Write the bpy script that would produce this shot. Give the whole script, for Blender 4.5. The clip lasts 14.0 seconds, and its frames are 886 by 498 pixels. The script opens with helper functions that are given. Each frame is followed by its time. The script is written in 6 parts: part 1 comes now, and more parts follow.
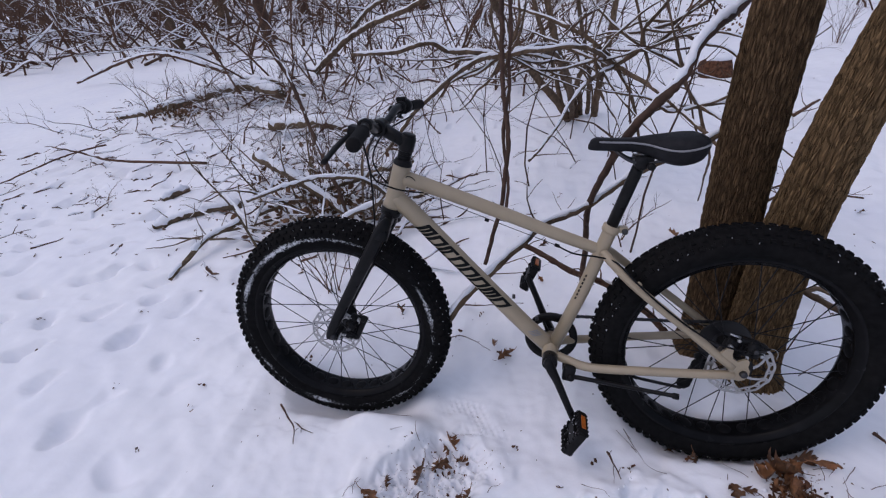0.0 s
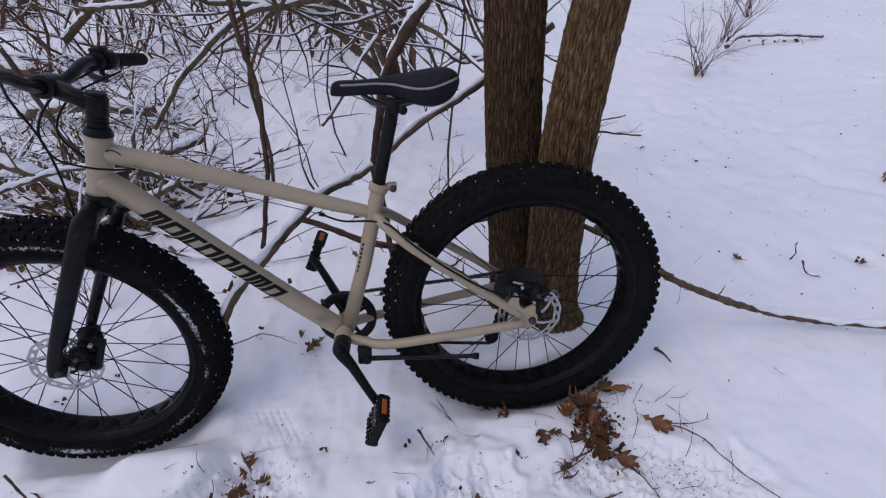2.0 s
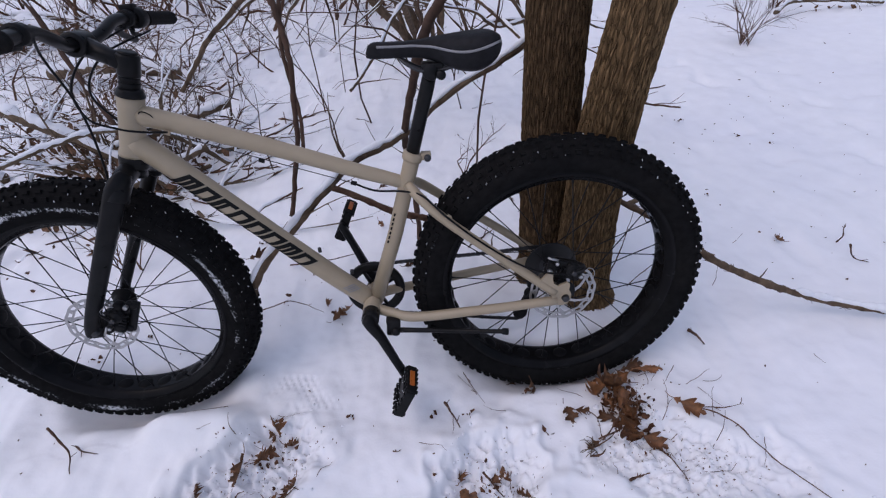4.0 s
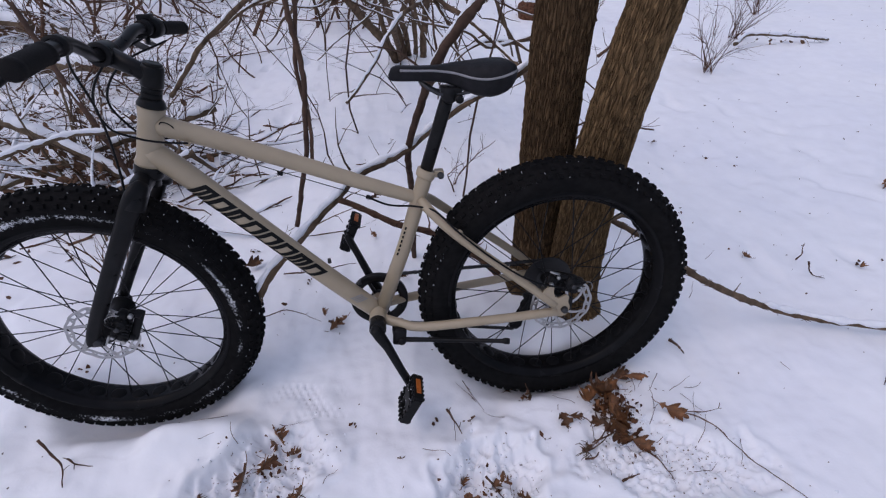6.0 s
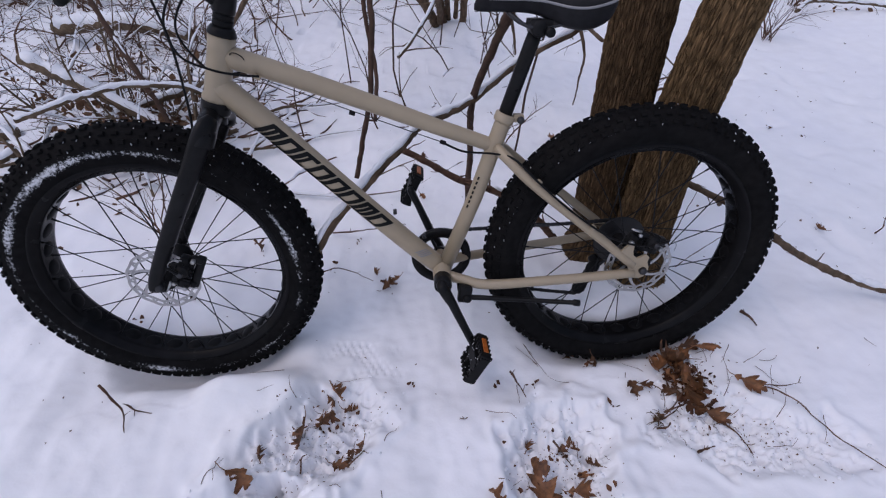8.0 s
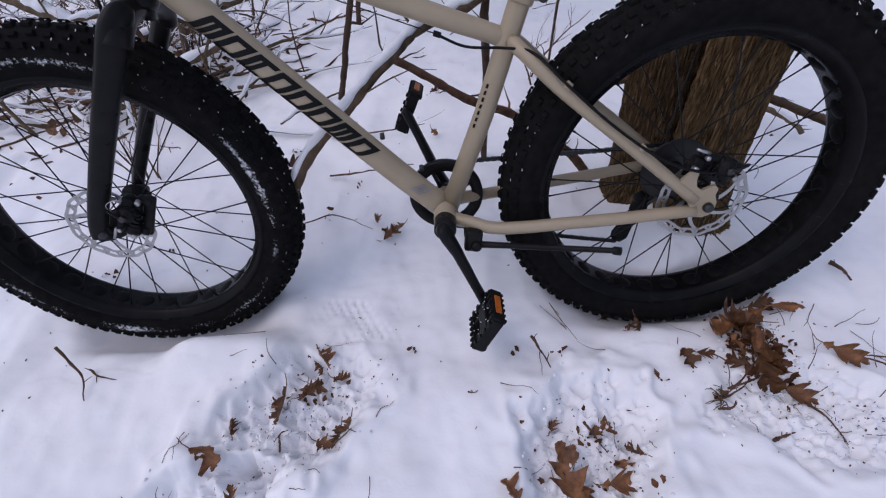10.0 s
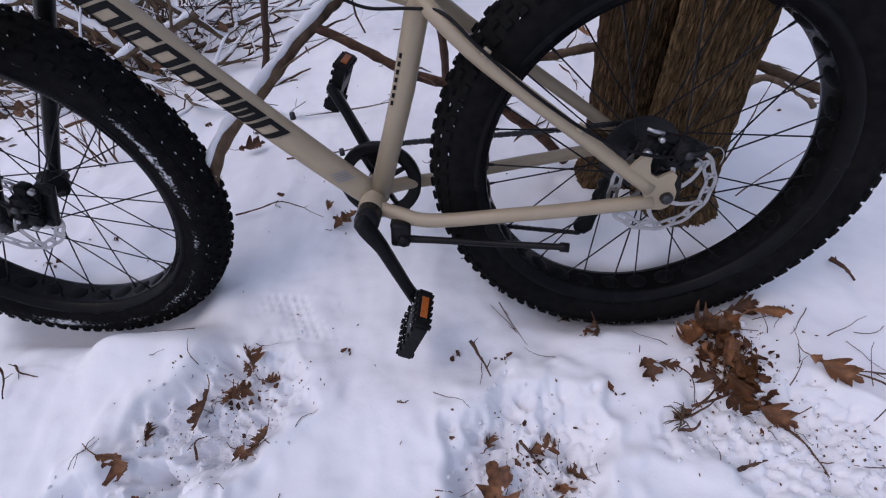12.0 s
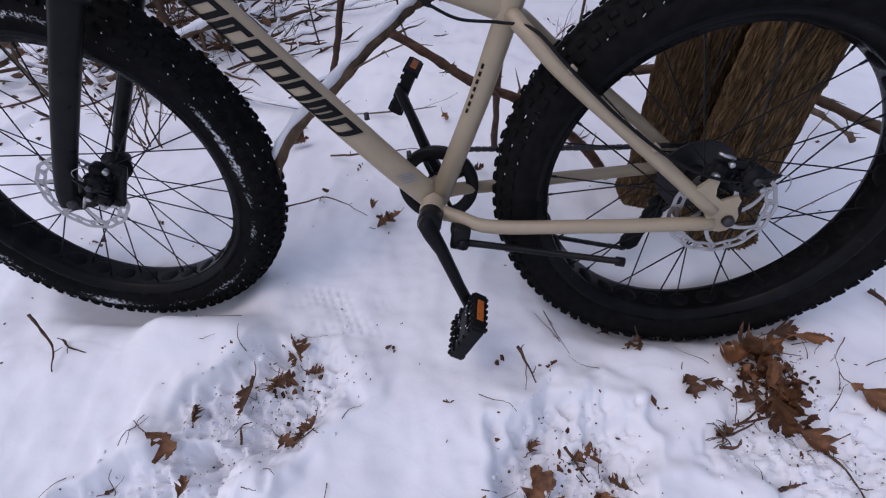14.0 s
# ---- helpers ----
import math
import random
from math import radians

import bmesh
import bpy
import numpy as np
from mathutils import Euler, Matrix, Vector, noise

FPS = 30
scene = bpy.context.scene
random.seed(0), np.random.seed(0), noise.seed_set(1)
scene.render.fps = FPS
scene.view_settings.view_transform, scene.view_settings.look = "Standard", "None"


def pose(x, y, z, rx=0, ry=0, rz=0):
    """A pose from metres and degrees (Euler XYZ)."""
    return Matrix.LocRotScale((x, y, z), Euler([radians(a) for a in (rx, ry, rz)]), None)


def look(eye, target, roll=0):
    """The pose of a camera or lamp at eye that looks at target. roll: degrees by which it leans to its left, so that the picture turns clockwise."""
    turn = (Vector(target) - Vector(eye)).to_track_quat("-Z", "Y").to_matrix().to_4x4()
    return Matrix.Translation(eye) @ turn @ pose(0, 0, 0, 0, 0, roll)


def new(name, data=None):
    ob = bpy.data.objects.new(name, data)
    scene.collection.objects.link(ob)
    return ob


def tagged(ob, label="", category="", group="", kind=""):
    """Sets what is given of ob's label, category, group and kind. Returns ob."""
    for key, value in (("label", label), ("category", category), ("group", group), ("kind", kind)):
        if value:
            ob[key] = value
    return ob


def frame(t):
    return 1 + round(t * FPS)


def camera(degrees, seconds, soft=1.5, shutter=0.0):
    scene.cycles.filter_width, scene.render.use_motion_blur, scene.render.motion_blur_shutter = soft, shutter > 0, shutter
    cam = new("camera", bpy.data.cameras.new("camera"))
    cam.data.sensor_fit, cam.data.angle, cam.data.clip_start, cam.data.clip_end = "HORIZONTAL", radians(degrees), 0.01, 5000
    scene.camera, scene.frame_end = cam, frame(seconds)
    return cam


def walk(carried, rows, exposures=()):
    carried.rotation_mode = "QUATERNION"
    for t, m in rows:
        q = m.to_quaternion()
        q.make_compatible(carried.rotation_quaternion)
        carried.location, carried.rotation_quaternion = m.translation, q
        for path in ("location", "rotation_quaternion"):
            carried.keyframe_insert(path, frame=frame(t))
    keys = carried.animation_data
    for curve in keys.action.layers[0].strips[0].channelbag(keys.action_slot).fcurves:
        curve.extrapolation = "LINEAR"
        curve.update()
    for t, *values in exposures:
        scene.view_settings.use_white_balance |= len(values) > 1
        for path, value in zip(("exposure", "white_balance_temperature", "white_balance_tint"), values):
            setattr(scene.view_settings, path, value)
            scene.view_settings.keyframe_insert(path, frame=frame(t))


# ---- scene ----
cam = camera(88.7, 14.0, soft=1.2)
PATH = [
    (0, (-0.012, -0.994, 1.244), (-0.477, 0.61, 0.143), -7.3),
    (0.5, (-0.008, -0.964, 1.199), (-0.336, 0.636, 0.045), -6.7),
    (1, (0.034, -0.946, 1.198), (-0.068, 0.648, -0.006), -4.8),
    (1.5, (0.138, -0.906, 1.187), (0.19, 0.682, -0.029), -3.8),
    (2, (0.225, -0.843, 1.107), (0.307, 0.733, -0.122), -4.7),
    (2.5, (0.277, -0.813, 1.08), (0.35, 0.742, -0.175), -5.5),
    (3, (0.282, -0.796, 1.07), (0.32, 0.734, -0.217), -6.5),
    (3.5, (0.246, -0.802, 1.076), (0.247, 0.71, -0.234), -6.4),
    (4, (0.192, -0.816, 1.095), (0.182, 0.685, -0.227), -5.2),
    (4.2, (0.177, -0.826, 1.097), (0.166, 0.678, -0.222), -4.9),
    (6.3, (0.066, -0.841, 1.142), (0.23, 0.674, -0.154), 0.0),
    (6.5, (0.049, -0.845, 1.142), (0.219, 0.671, -0.151), 0.1),
    (7, (0.035, -0.852, 1.142), (0.197, 0.661, -0.156), 0.4),
    (7.5, (0.026, -0.843, 1.098), (0.152, 0.656, -0.221), 0.2),
    (8, (-0.038, -0.826, 1.051), (0.025, 0.637, -0.312), -0.8),
    (8.2, (-0.042, -0.806, 1.028), (-0.003, 0.642, -0.352), -1.3),
    (10.3, (0.067, -0.679, 0.851), (-0.049, 0.649, -0.64), -6.7),
    (10.5, (0.097, -0.667, 0.846), (-0.03, 0.657, -0.647), -7.0),
    (11, (0.175, -0.624, 0.803), (0.022, 0.708, -0.681), -7.7),
    (11.5, (0.221, -0.591, 0.783), (0.025, 0.703, -0.729), -9.3),
    (12, (0.202, -0.603, 0.787), (-0.011, 0.664, -0.745), -9.8),
    (12.5, (0.148, -0.636, 0.786), (-0.068, 0.613, -0.761), -9.2),
    (13, (0.125, -0.63, 0.788), (-0.102, 0.61, -0.764), -8.5),
    (13.5, (0.124, -0.609, 0.793), (-0.094, 0.654, -0.742), -6.9),
    (14, (0.102, -0.624, 0.811), (-0.11, 0.66, -0.707), -5.7),
]
EXPOSURES = [(0.0, -0.31, 6050, 20), (1.5, -0.34, 6050, 20), (3.0, -0.23, 6050, 20), (4.0, -0.18, 6050, 20), (7.0, -0.25, 6050, 20), (8.0, -0.25, 6050, 20), (11.5, -0.15, 6050, 21), (14.0, -0.17, 6050, 21)]
walk(cam, [(t, look(eye, target, roll)) for t, eye, target, roll in PATH], EXPOSURES)
SKY, SUN = 0.118, 1.0
LEANING, HEADING = 11.9, 0.0

# ---- world, sun and exposure ----
world = bpy.data.worlds.new("overcast")
scene.world = world
world.use_nodes = True
wn = world.node_tree
sky = wn.nodes.new("ShaderNodeTexSky")
sky.sky_type = 'NISHITA'
sky.sun_disc = False
sky.sun_elevation, sky.sun_rotation = radians(62), radians(250)
sky.air_density, sky.dust_density, sky.ozone_density = 1.3, 3.5, 1.0
wn.links.new(sky.outputs[0], wn.nodes["Background"].inputs[0])
wn.nodes["Background"].inputs[1].default_value = SKY
sun_lamp = bpy.data.lights.new("sun", 'SUN')
sun_lamp.energy, sun_lamp.angle, sun_lamp.color = SUN, radians(150), (0.93, 0.96, 1.0)
sun_ob = new("sun", sun_lamp)
sun_ob.matrix_world = look((-2.6, 0.2, 7.5), (0, 0, 0))

# ---- materials ----


def mat(name, base, rough=0.6, metal=0.0, vary=0.15, scale=40.0, bump=0.1, bscale=None, bdist=0.002, tint=None, tscale=None, spec=0.5, stretch=(1, 1, 1), coat=0.0):
    """A node material: base colour varied at two scales, with fine relief."""
    m = bpy.data.materials.new(name)
    m.use_nodes = True
    nt = m.node_tree
    bsdf = nt.nodes["Principled BSDF"]
    bsdf.inputs["Metallic"].default_value = metal
    bsdf.inputs["Specular IOR Level"].default_value = spec
    bsdf.inputs["Coat Weight"].default_value = coat
    co = nt.nodes.new("ShaderNodeTexCoord")
    mp = nt.nodes.new("ShaderNodeMapping")
    mp.inputs["Scale"].default_value = stretch
    nt.links.new(co.outputs["Object"], mp.inputs[0])
    n1 = nt.nodes.new("ShaderNodeTexNoise")
    n1.inputs["Scale"].default_value = scale
    n1.inputs["Detail"].default_value = 5
    nt.links.new(mp.outputs[0], n1.inputs["Vector"])
    n2 = nt.nodes.new("ShaderNodeTexNoise")
    n2.inputs["Scale"].default_value = tscale or scale * 0.13
    n2.inputs["Detail"].default_value = 3
    nt.links.new(mp.outputs[0], n2.inputs["Vector"])
    ramp = nt.nodes.new("ShaderNodeValToRGB")
    lo = [max(0, c * (1 - vary)) for c in base]
    hi = [min(1, c * (1 + vary)) for c in base]
    ramp.color_ramp.elements[0].position, ramp.color_ramp.elements[1].position = 0.3, 0.7
    ramp.color_ramp.elements[0].color, ramp.color_ramp.elements[1].color = (*lo, 1), (*hi, 1)
    nt.links.new(n1.outputs["Fac"], ramp.inputs[0])
    mix = nt.nodes.new("ShaderNodeMix")
    mix.data_type = 'RGBA'
    r2 = nt.nodes.new("ShaderNodeMapRange")
    r2.inputs["From Min"].default_value, r2.inputs["From Max"].default_value = 0.42, 0.68
    nt.links.new(n2.outputs["Fac"], r2.inputs[0])
    nt.links.new(r2.outputs[0], mix.inputs["Factor"])
    nt.links.new(ramp.outputs[0], mix.inputs[6])
    mul = nt.nodes.new("ShaderNodeMix")
    mul.data_type, mul.blend_type = 'RGBA', 'MULTIPLY'
    mul.inputs["Factor"].default_value = 1.0
    nt.links.new(ramp.outputs[0], mul.inputs[6])
    mul.inputs[7].default_value = (*(tint or (0.85, 0.85, 0.85)), 1)
    nt.links.new(mul.outputs[2], mix.inputs[7])
    nt.links.new(mix.outputs[2], bsdf.inputs["Base Color"])
    rr = nt.nodes.new("ShaderNodeMapRange")
    rr.inputs["To Min"].default_value, rr.inputs["To Max"].default_value = max(0.02, rough - 0.08), min(1, rough + 0.08)
    nt.links.new(n1.outputs["Fac"], rr.inputs[0])
    nt.links.new(rr.outputs[0], bsdf.inputs["Roughness"])
    if bump:
        n3 = nt.nodes.new("ShaderNodeTexNoise")
        n3.inputs["Scale"].default_value = bscale or scale * 2
        n3.inputs["Detail"].default_value = 6
        nt.links.new(mp.outputs[0], n3.inputs["Vector"])
        bp = nt.nodes.new("ShaderNodeBump")
        bp.inputs["Strength"].default_value, bp.inputs["Distance"].default_value = bump, bdist
        nt.links.new(n3.outputs["Fac"], bp.inputs["Height"])
        nt.links.new(bp.outputs[0], bsdf.inputs["Normal"])
    return m


def per_object(m, lo, hi):
    """Vary a material's lightness from object to object."""
    nt = m.node_tree
    bsdf = nt.nodes["Principled BSDF"]
    src = bsdf.inputs["Base Color"].links[0].from_socket
    oi = nt.nodes.new("ShaderNodeObjectInfo")
    mr = nt.nodes.new("ShaderNodeMapRange")
    mr.inputs["To Min"].default_value, mr.inputs["To Max"].default_value = lo, hi
    nt.links.new(oi.outputs["Random"], mr.inputs[0])
    mul = nt.nodes.new("ShaderNodeVectorMath")
    mul.operation = 'SCALE'
    nt.links.new(src, mul.inputs[0])
    nt.links.new(mr.outputs[0], mul.inputs["Scale"])
    nt.links.new(mul.outputs[0], bsdf.inputs["Base Color"])
    return m


def second_relief(m, scale, dist, strength):
    """Lay a broader relief under a material's fine one."""
    nt = m.node_tree
    bsdf = nt.nodes["Principled BSDF"]
    fine = bsdf.inputs["Normal"].links[0].from_node
    co = nt.nodes.new("ShaderNodeTexCoord")
    n = nt.nodes.new("ShaderNodeTexNoise")
    n.inputs["Scale"].default_value, n.inputs["Detail"].default_value, n.inputs["Roughness"].default_value = scale, 7, 0.55
    nt.links.new(co.outputs["Object"], n.inputs["Vector"])
    bp = nt.nodes.new("ShaderNodeBump")
    bp.inputs["Strength"].default_value, bp.inputs["Distance"].default_value = strength, dist
    nt.links.new(n.outputs["Fac"], bp.inputs["Height"])
    nt.links.new(bp.outputs[0], fine.inputs["Normal"])


def snowy_rubber(name, r0, r1, amount):
    """Black rubber with packed snow clinging in a broken ring between two radii (metres)."""
    m = mat(name, (0.0082, 0.0082, 0.0085), 0.75, vary=0.3, scale=60, bump=0.3, bscale=260, bdist=0.001, tint=(1.3, 1.25, 1.2), tscale=9, spec=0.025)
    nt = m.node_tree
    bsdf = nt.nodes["Principled BSDF"]
    src = bsdf.inputs["Base Color"].links[0].from_socket
    co = nt.nodes.new("ShaderNodeTexCoord")
    sep = nt.nodes.new("ShaderNodeSeparateXYZ")
    nt.links.new(co.outputs["Object"], sep.inputs[0])
    com = nt.nodes.new("ShaderNodeCombineXYZ")
    nt.links.new(sep.outputs[0], com.inputs[0])
    nt.links.new(sep.outputs[2], com.inputs[1])
    ln = nt.nodes.new("ShaderNodeVectorMath")
    ln.operation = 'LENGTH'
    nt.links.new(com.outputs[0], ln.inputs[0])
    band = nt.nodes.new("ShaderNodeMapRange")
    band.interpolation_type = 'SMOOTHSTEP'
    mid, half = (r0 + r1) / 2, (r1 - r0) / 2
    dist = nt.nodes.new("ShaderNodeMath")
    dist.operation = 'SUBTRACT'
    dist.inputs[1].default_value = mid
    nt.links.new(ln.outputs["Value"], dist.inputs[0])
    ab = nt.nodes.new("ShaderNodeMath")
    ab.operation = 'ABSOLUTE'
    nt.links.new(dist.outputs[0], ab.inputs[0])
    band.inputs["From Min"].default_value, band.inputs["From Max"].default_value = 0.0, half
    band.inputs["To Min"].default_value, band.inputs["To Max"].default_value = 1.0, 0.0
    nt.links.new(ab.outputs[0], band.inputs[0])
    big = nt.nodes.new("ShaderNodeTexNoise")
    big.inputs["Scale"].default_value, big.inputs["Detail"].default_value = 6.0, 2
    fine = nt.nodes.new("ShaderNodeTexNoise")
    fine.inputs["Scale"].default_value, fine.inputs["Detail"].default_value = 190.0, 6
    fine.inputs["Roughness"].default_value = 0.75
    for n in (big, fine):
        nt.links.new(co.outputs["Object"], n.inputs["Vector"])
    a = nt.nodes.new("ShaderNodeMath")
    a.operation = 'MULTIPLY_ADD'
    a.inputs[1].default_value = 1.0
    nt.links.new(big.outputs["Fac"], a.inputs[0])
    nt.links.new(fine.outputs["Fac"], a.inputs[2])
    b = nt.nodes.new("ShaderNodeMath")
    b.operation = 'MULTIPLY_ADD'
    b.inputs[1].default_value = 0.44
    nt.links.new(band.outputs[0], b.inputs[0])
    nt.links.new(a.outputs[0], b.inputs[2])
    cut = nt.nodes.new("ShaderNodeMapRange")
    cut.inputs["From Min"].default_value, cut.inputs["From Max"].default_value = 1.56 - amount, 1.70 - amount
    nt.links.new(b.outputs[0], cut.inputs[0])
    mix = nt.nodes.new("ShaderNodeMix")
    mix.data_type = 'RGBA'
    nt.links.new(cut.outputs[0], mix.inputs["Factor"])
    nt.links.new(src, mix.inputs[6])
    mix.inputs[7].default_value = (0.62, 0.63, 0.65, 1)
    nt.links.new(mix.outputs[2], bsdf.inputs["Base Color"])
    return m


M_SNOW = mat("snow", (0.84, 0.843, 0.862), 0.75, vary=0.025, scale=14, bump=0.16, bscale=150, bdist=0.0022, tint=(0.96, 0.965, 0.985), tscale=1.3, spec=0.2)
second_relief(M_SNOW, 9.0, 0.010, 0.3)
M_CAP = mat("branch_snow", (0.82, 0.83, 0.86), 0.7, vary=0.03, scale=60, bump=0.4, bscale=220, bdist=0.003, tint=(0.95, 0.96, 0.98), spec=0.2)
M_TAN = mat("tan_paint", (0.338, 0.275, 0.186), 0.36, vary=0.035, scale=30, bump=0.03, bscale=500, bdist=0.0005, tint=(0.96, 0.95, 0.94), tscale=5, spec=0.5)
M_BLACK = mat("black_paint", (0.0095, 0.0095, 0.010), 0.3, vary=0.2, scale=40, bump=0.05, bscale=400, bdist=0.0005, tint=(1.5, 1.5, 1.5), spec=0.11)
M_RIM = mat("rim_black", (0.0055, 0.0055, 0.006), 0.25, vary=0.25, scale=30, bump=0.1, bscale=200, bdist=0.0006, tint=(1.6, 1.6, 1.6), spec=0.08)
M_STRIP = mat("rim_strip", (0.0065, 0.0065, 0.007), 0.45, vary=0.3, scale=60, bump=0.2, bscale=120, bdist=0.001, tint=(1.5, 1.5, 1.5), spec=0.05)
M_PLAST = mat("black_plastic", (0.0085, 0.0085, 0.009), 0.42, vary=0.25, scale=50, bump=0.15, bscale=500, bdist=0.0006, tint=(1.4, 1.4, 1.4), spec=0.09)
M_RUBBER = mat("grip_rubber", (0.011, 0.0105, 0.0105), 0.75, vary=0.2, scale=60, bump=0.5, bscale=420, bdist=0.0015, spec=0.1)
M_VINYL = mat("saddle_vinyl", (0.013, 0.013, 0.0145), 0.55, vary=0.2, scale=70, bump=0.4, bscale=600, bdist=0.0008, tint=(1.4, 1.4, 1.4), spec=0.08)
M_TYRE_F = snowy_rubber("tyre_rubber_snowy", 0.287, 0.334, 0.125)
M_TYRE_R = snowy_rubber("tyre_rubber", 0.315, 0.352, -0.10)
M_STEEL = mat("brushed_steel", (0.44, 0.44, 0.44), 0.40, metal=1.0, vary=0.08, scale=90, bump=0.05, bscale=300, bdist=0.0004)
M_DARKMETAL = mat("dark_metal", (0.055, 0.055, 0.058), 0.45, metal=0.8, vary=0.2, scale=80, bump=0.1, bscale=300, bdist=0.0005)
M_GUARD = mat("smoky_plastic", (0.012, 0.012, 0.013), 0.35, vary=0.2, scale=50, bump=0.1, bscale=300, bdist=0.0005, spec=0.3)
M_SPOKE = mat("black_spoke", (0.010, 0.010, 0.011), 0.4, vary=0.1, scale=80, bump=0, spec=0.15)
M_ORANGE = mat("amber_reflector", (0.45, 0.12, 0.02), 0.3, vary=0.15, scale=200, bump=0.3, bscale=700, bdist=0.0006, spec=0.7)
M_GREY = mat("grey_print", (0.22, 0.22, 0.23), 0.5, vary=0.1, scale=80, bump=0)
M_DECAL = mat("black_decal", (0.010, 0.010, 0.010), 0.5, vary=0.1, scale=60, bump=0, spec=0.1)
M_LEAF = per_object(mat("dead_leaf", (0.185, 0.085, 0.036), 0.55, vary=0.55, scale=75, bump=0.6, bscale=160, bdist=0.002, tint=(0.42, 0.36, 0.36), tscale=30, spec=0.35), 0.45, 1.45)
M_SCRAP = per_object(mat("leaf_scrap", (0.105, 0.046, 0.023), 0.7, vary=0.5, scale=55, bump=0.5, bscale=160, bdist=0.002, tint=(0.4, 0.38, 0.4), tscale=35, spec=0.2), 0.8, 1.2)
M_LITTER = mat("leaf_litter", (0.155, 0.085, 0.048), 0.8, vary=0.4, scale=90, bump=0.6, bscale=200, bdist=0.003, tint=(0.5, 0.5, 0.5), tscale=20, spec=0.2)
M_TWIG = mat("twig_bark", (0.116, 0.064, 0.041), 0.8, vary=0.45, scale=60, bump=0.5, bscale=180, bdist=0.002, tint=(0.6, 0.58, 0.58), tscale=6, spec=0.2)
M_BRANCH = mat("branch_bark", (0.122, 0.083, 0.054), 0.85, vary=0.5, scale=45, bump=0.6, bscale=130, bdist=0.003, tint=(0.6, 0.58, 0.56), tscale=5, spec=0.2, stretch=(1, 1, 0.5))
M_DEAD = mat("weathered_wood", (0.140, 0.102, 0.068), 0.85, vary=0.35, scale=50, bump=0.6, bscale=140, bdist=0.003, tint=(0.5, 0.48, 0.45), tscale=7, spec=0.15)
M_VINE = mat("reddish_vine_bark", (0.082, 0.049, 0.035), 0.8, vary=0.3, scale=50, bump=0.5, bscale=150, bdist=0.003, tint=(0.6, 0.6, 0.6), tscale=6, spec=0.2)


def bark_material(name, base):
    m = mat(name, base, 0.9, vary=0.3, scale=90, bump=0.8, bscale=170, bdist=0.004, tint=(0.88, 0.86, 0.84), tscale=7, spec=0.1, stretch=(1, 1, 0.45))
    nt = m.node_tree
    bsdf = nt.nodes["Principled BSDF"]
    src = bsdf.inputs["Base Color"].links[0].from_socket
    # shade in the furrows and highlights on the crests, painted by ridge height
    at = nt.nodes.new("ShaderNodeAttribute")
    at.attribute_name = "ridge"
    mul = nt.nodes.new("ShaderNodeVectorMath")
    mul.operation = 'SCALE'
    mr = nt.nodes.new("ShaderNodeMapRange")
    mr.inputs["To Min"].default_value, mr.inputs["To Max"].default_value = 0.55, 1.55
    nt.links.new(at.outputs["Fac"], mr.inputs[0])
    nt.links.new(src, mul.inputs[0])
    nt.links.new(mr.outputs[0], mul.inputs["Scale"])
    # long fissures that part and meet again, their shade put into the colour
    co = nt.nodes.new("ShaderNodeTexCoord")
    mp = nt.nodes.new("ShaderNodeMapping")
    mp.inputs["Scale"].default_value = (1, 1, 0.15)
    nt.links.new(co.outputs["Object"], mp.inputs[0])
    wob = nt.nodes.new("ShaderNodeTexNoise")
    wob.inputs["Scale"].default_value, wob.inputs["Detail"].default_value = 55, 3
    nt.links.new(mp.outputs[0], wob.inputs["Vector"])
    add = nt.nodes.new("ShaderNodeVectorMath")
    add.operation = 'MULTIPLY_ADD'
    add.inputs[1].default_value = (0.011, 0.011, 0.011)
    nt.links.new(wob.outputs["Color"], add.inputs[0])
    nt.links.new(mp.outputs[0], add.inputs[2])
    vor = nt.nodes.new("ShaderNodeTexVoronoi")
    vor.feature = 'DISTANCE_TO_EDGE'
    vor.inputs["Scale"].default_value = 115
    nt.links.new(add.outputs[0], vor.inputs["Vector"])
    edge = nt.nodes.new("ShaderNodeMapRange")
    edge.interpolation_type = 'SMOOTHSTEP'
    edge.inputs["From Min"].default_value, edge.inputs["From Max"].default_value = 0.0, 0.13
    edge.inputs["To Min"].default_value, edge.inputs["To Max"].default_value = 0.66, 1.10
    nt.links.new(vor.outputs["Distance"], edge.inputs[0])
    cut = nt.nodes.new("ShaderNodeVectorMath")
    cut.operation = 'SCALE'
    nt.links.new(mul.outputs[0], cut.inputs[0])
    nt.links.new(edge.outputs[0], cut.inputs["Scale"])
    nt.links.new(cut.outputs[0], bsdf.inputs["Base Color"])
    fine = bsdf.inputs["Normal"].links[0].from_node
    bp = nt.nodes.new("ShaderNodeBump")
    bp.inputs["Strength"].default_value, bp.inputs["Distance"].default_value = 0.9, 0.006
    nt.links.new(edge.outputs[0], bp.inputs["Height"])
    nt.links.new(bp.outputs[0], fine.inputs["Normal"])
    return m


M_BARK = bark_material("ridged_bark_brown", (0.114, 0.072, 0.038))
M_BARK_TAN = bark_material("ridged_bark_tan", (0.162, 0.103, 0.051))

# ---- mesh helpers ----


def V(*a):
    return Vector(a)


def part(name, bm, material, parent=None, label="", smooth=True, kind=""):
    """Link a bmesh as one mesh object, under a thing or a part."""
    me = bpy.data.meshes.new(name)
    bm.to_mesh(me)
    bm.free()
    if smooth:
        me.polygons.foreach_set("use_smooth", [True] * len(me.polygons))
    me.materials.append(material)
    ob = new(name, me)
    if parent:
        ob.parent = parent
    return tagged(ob, label=label, kind=kind)


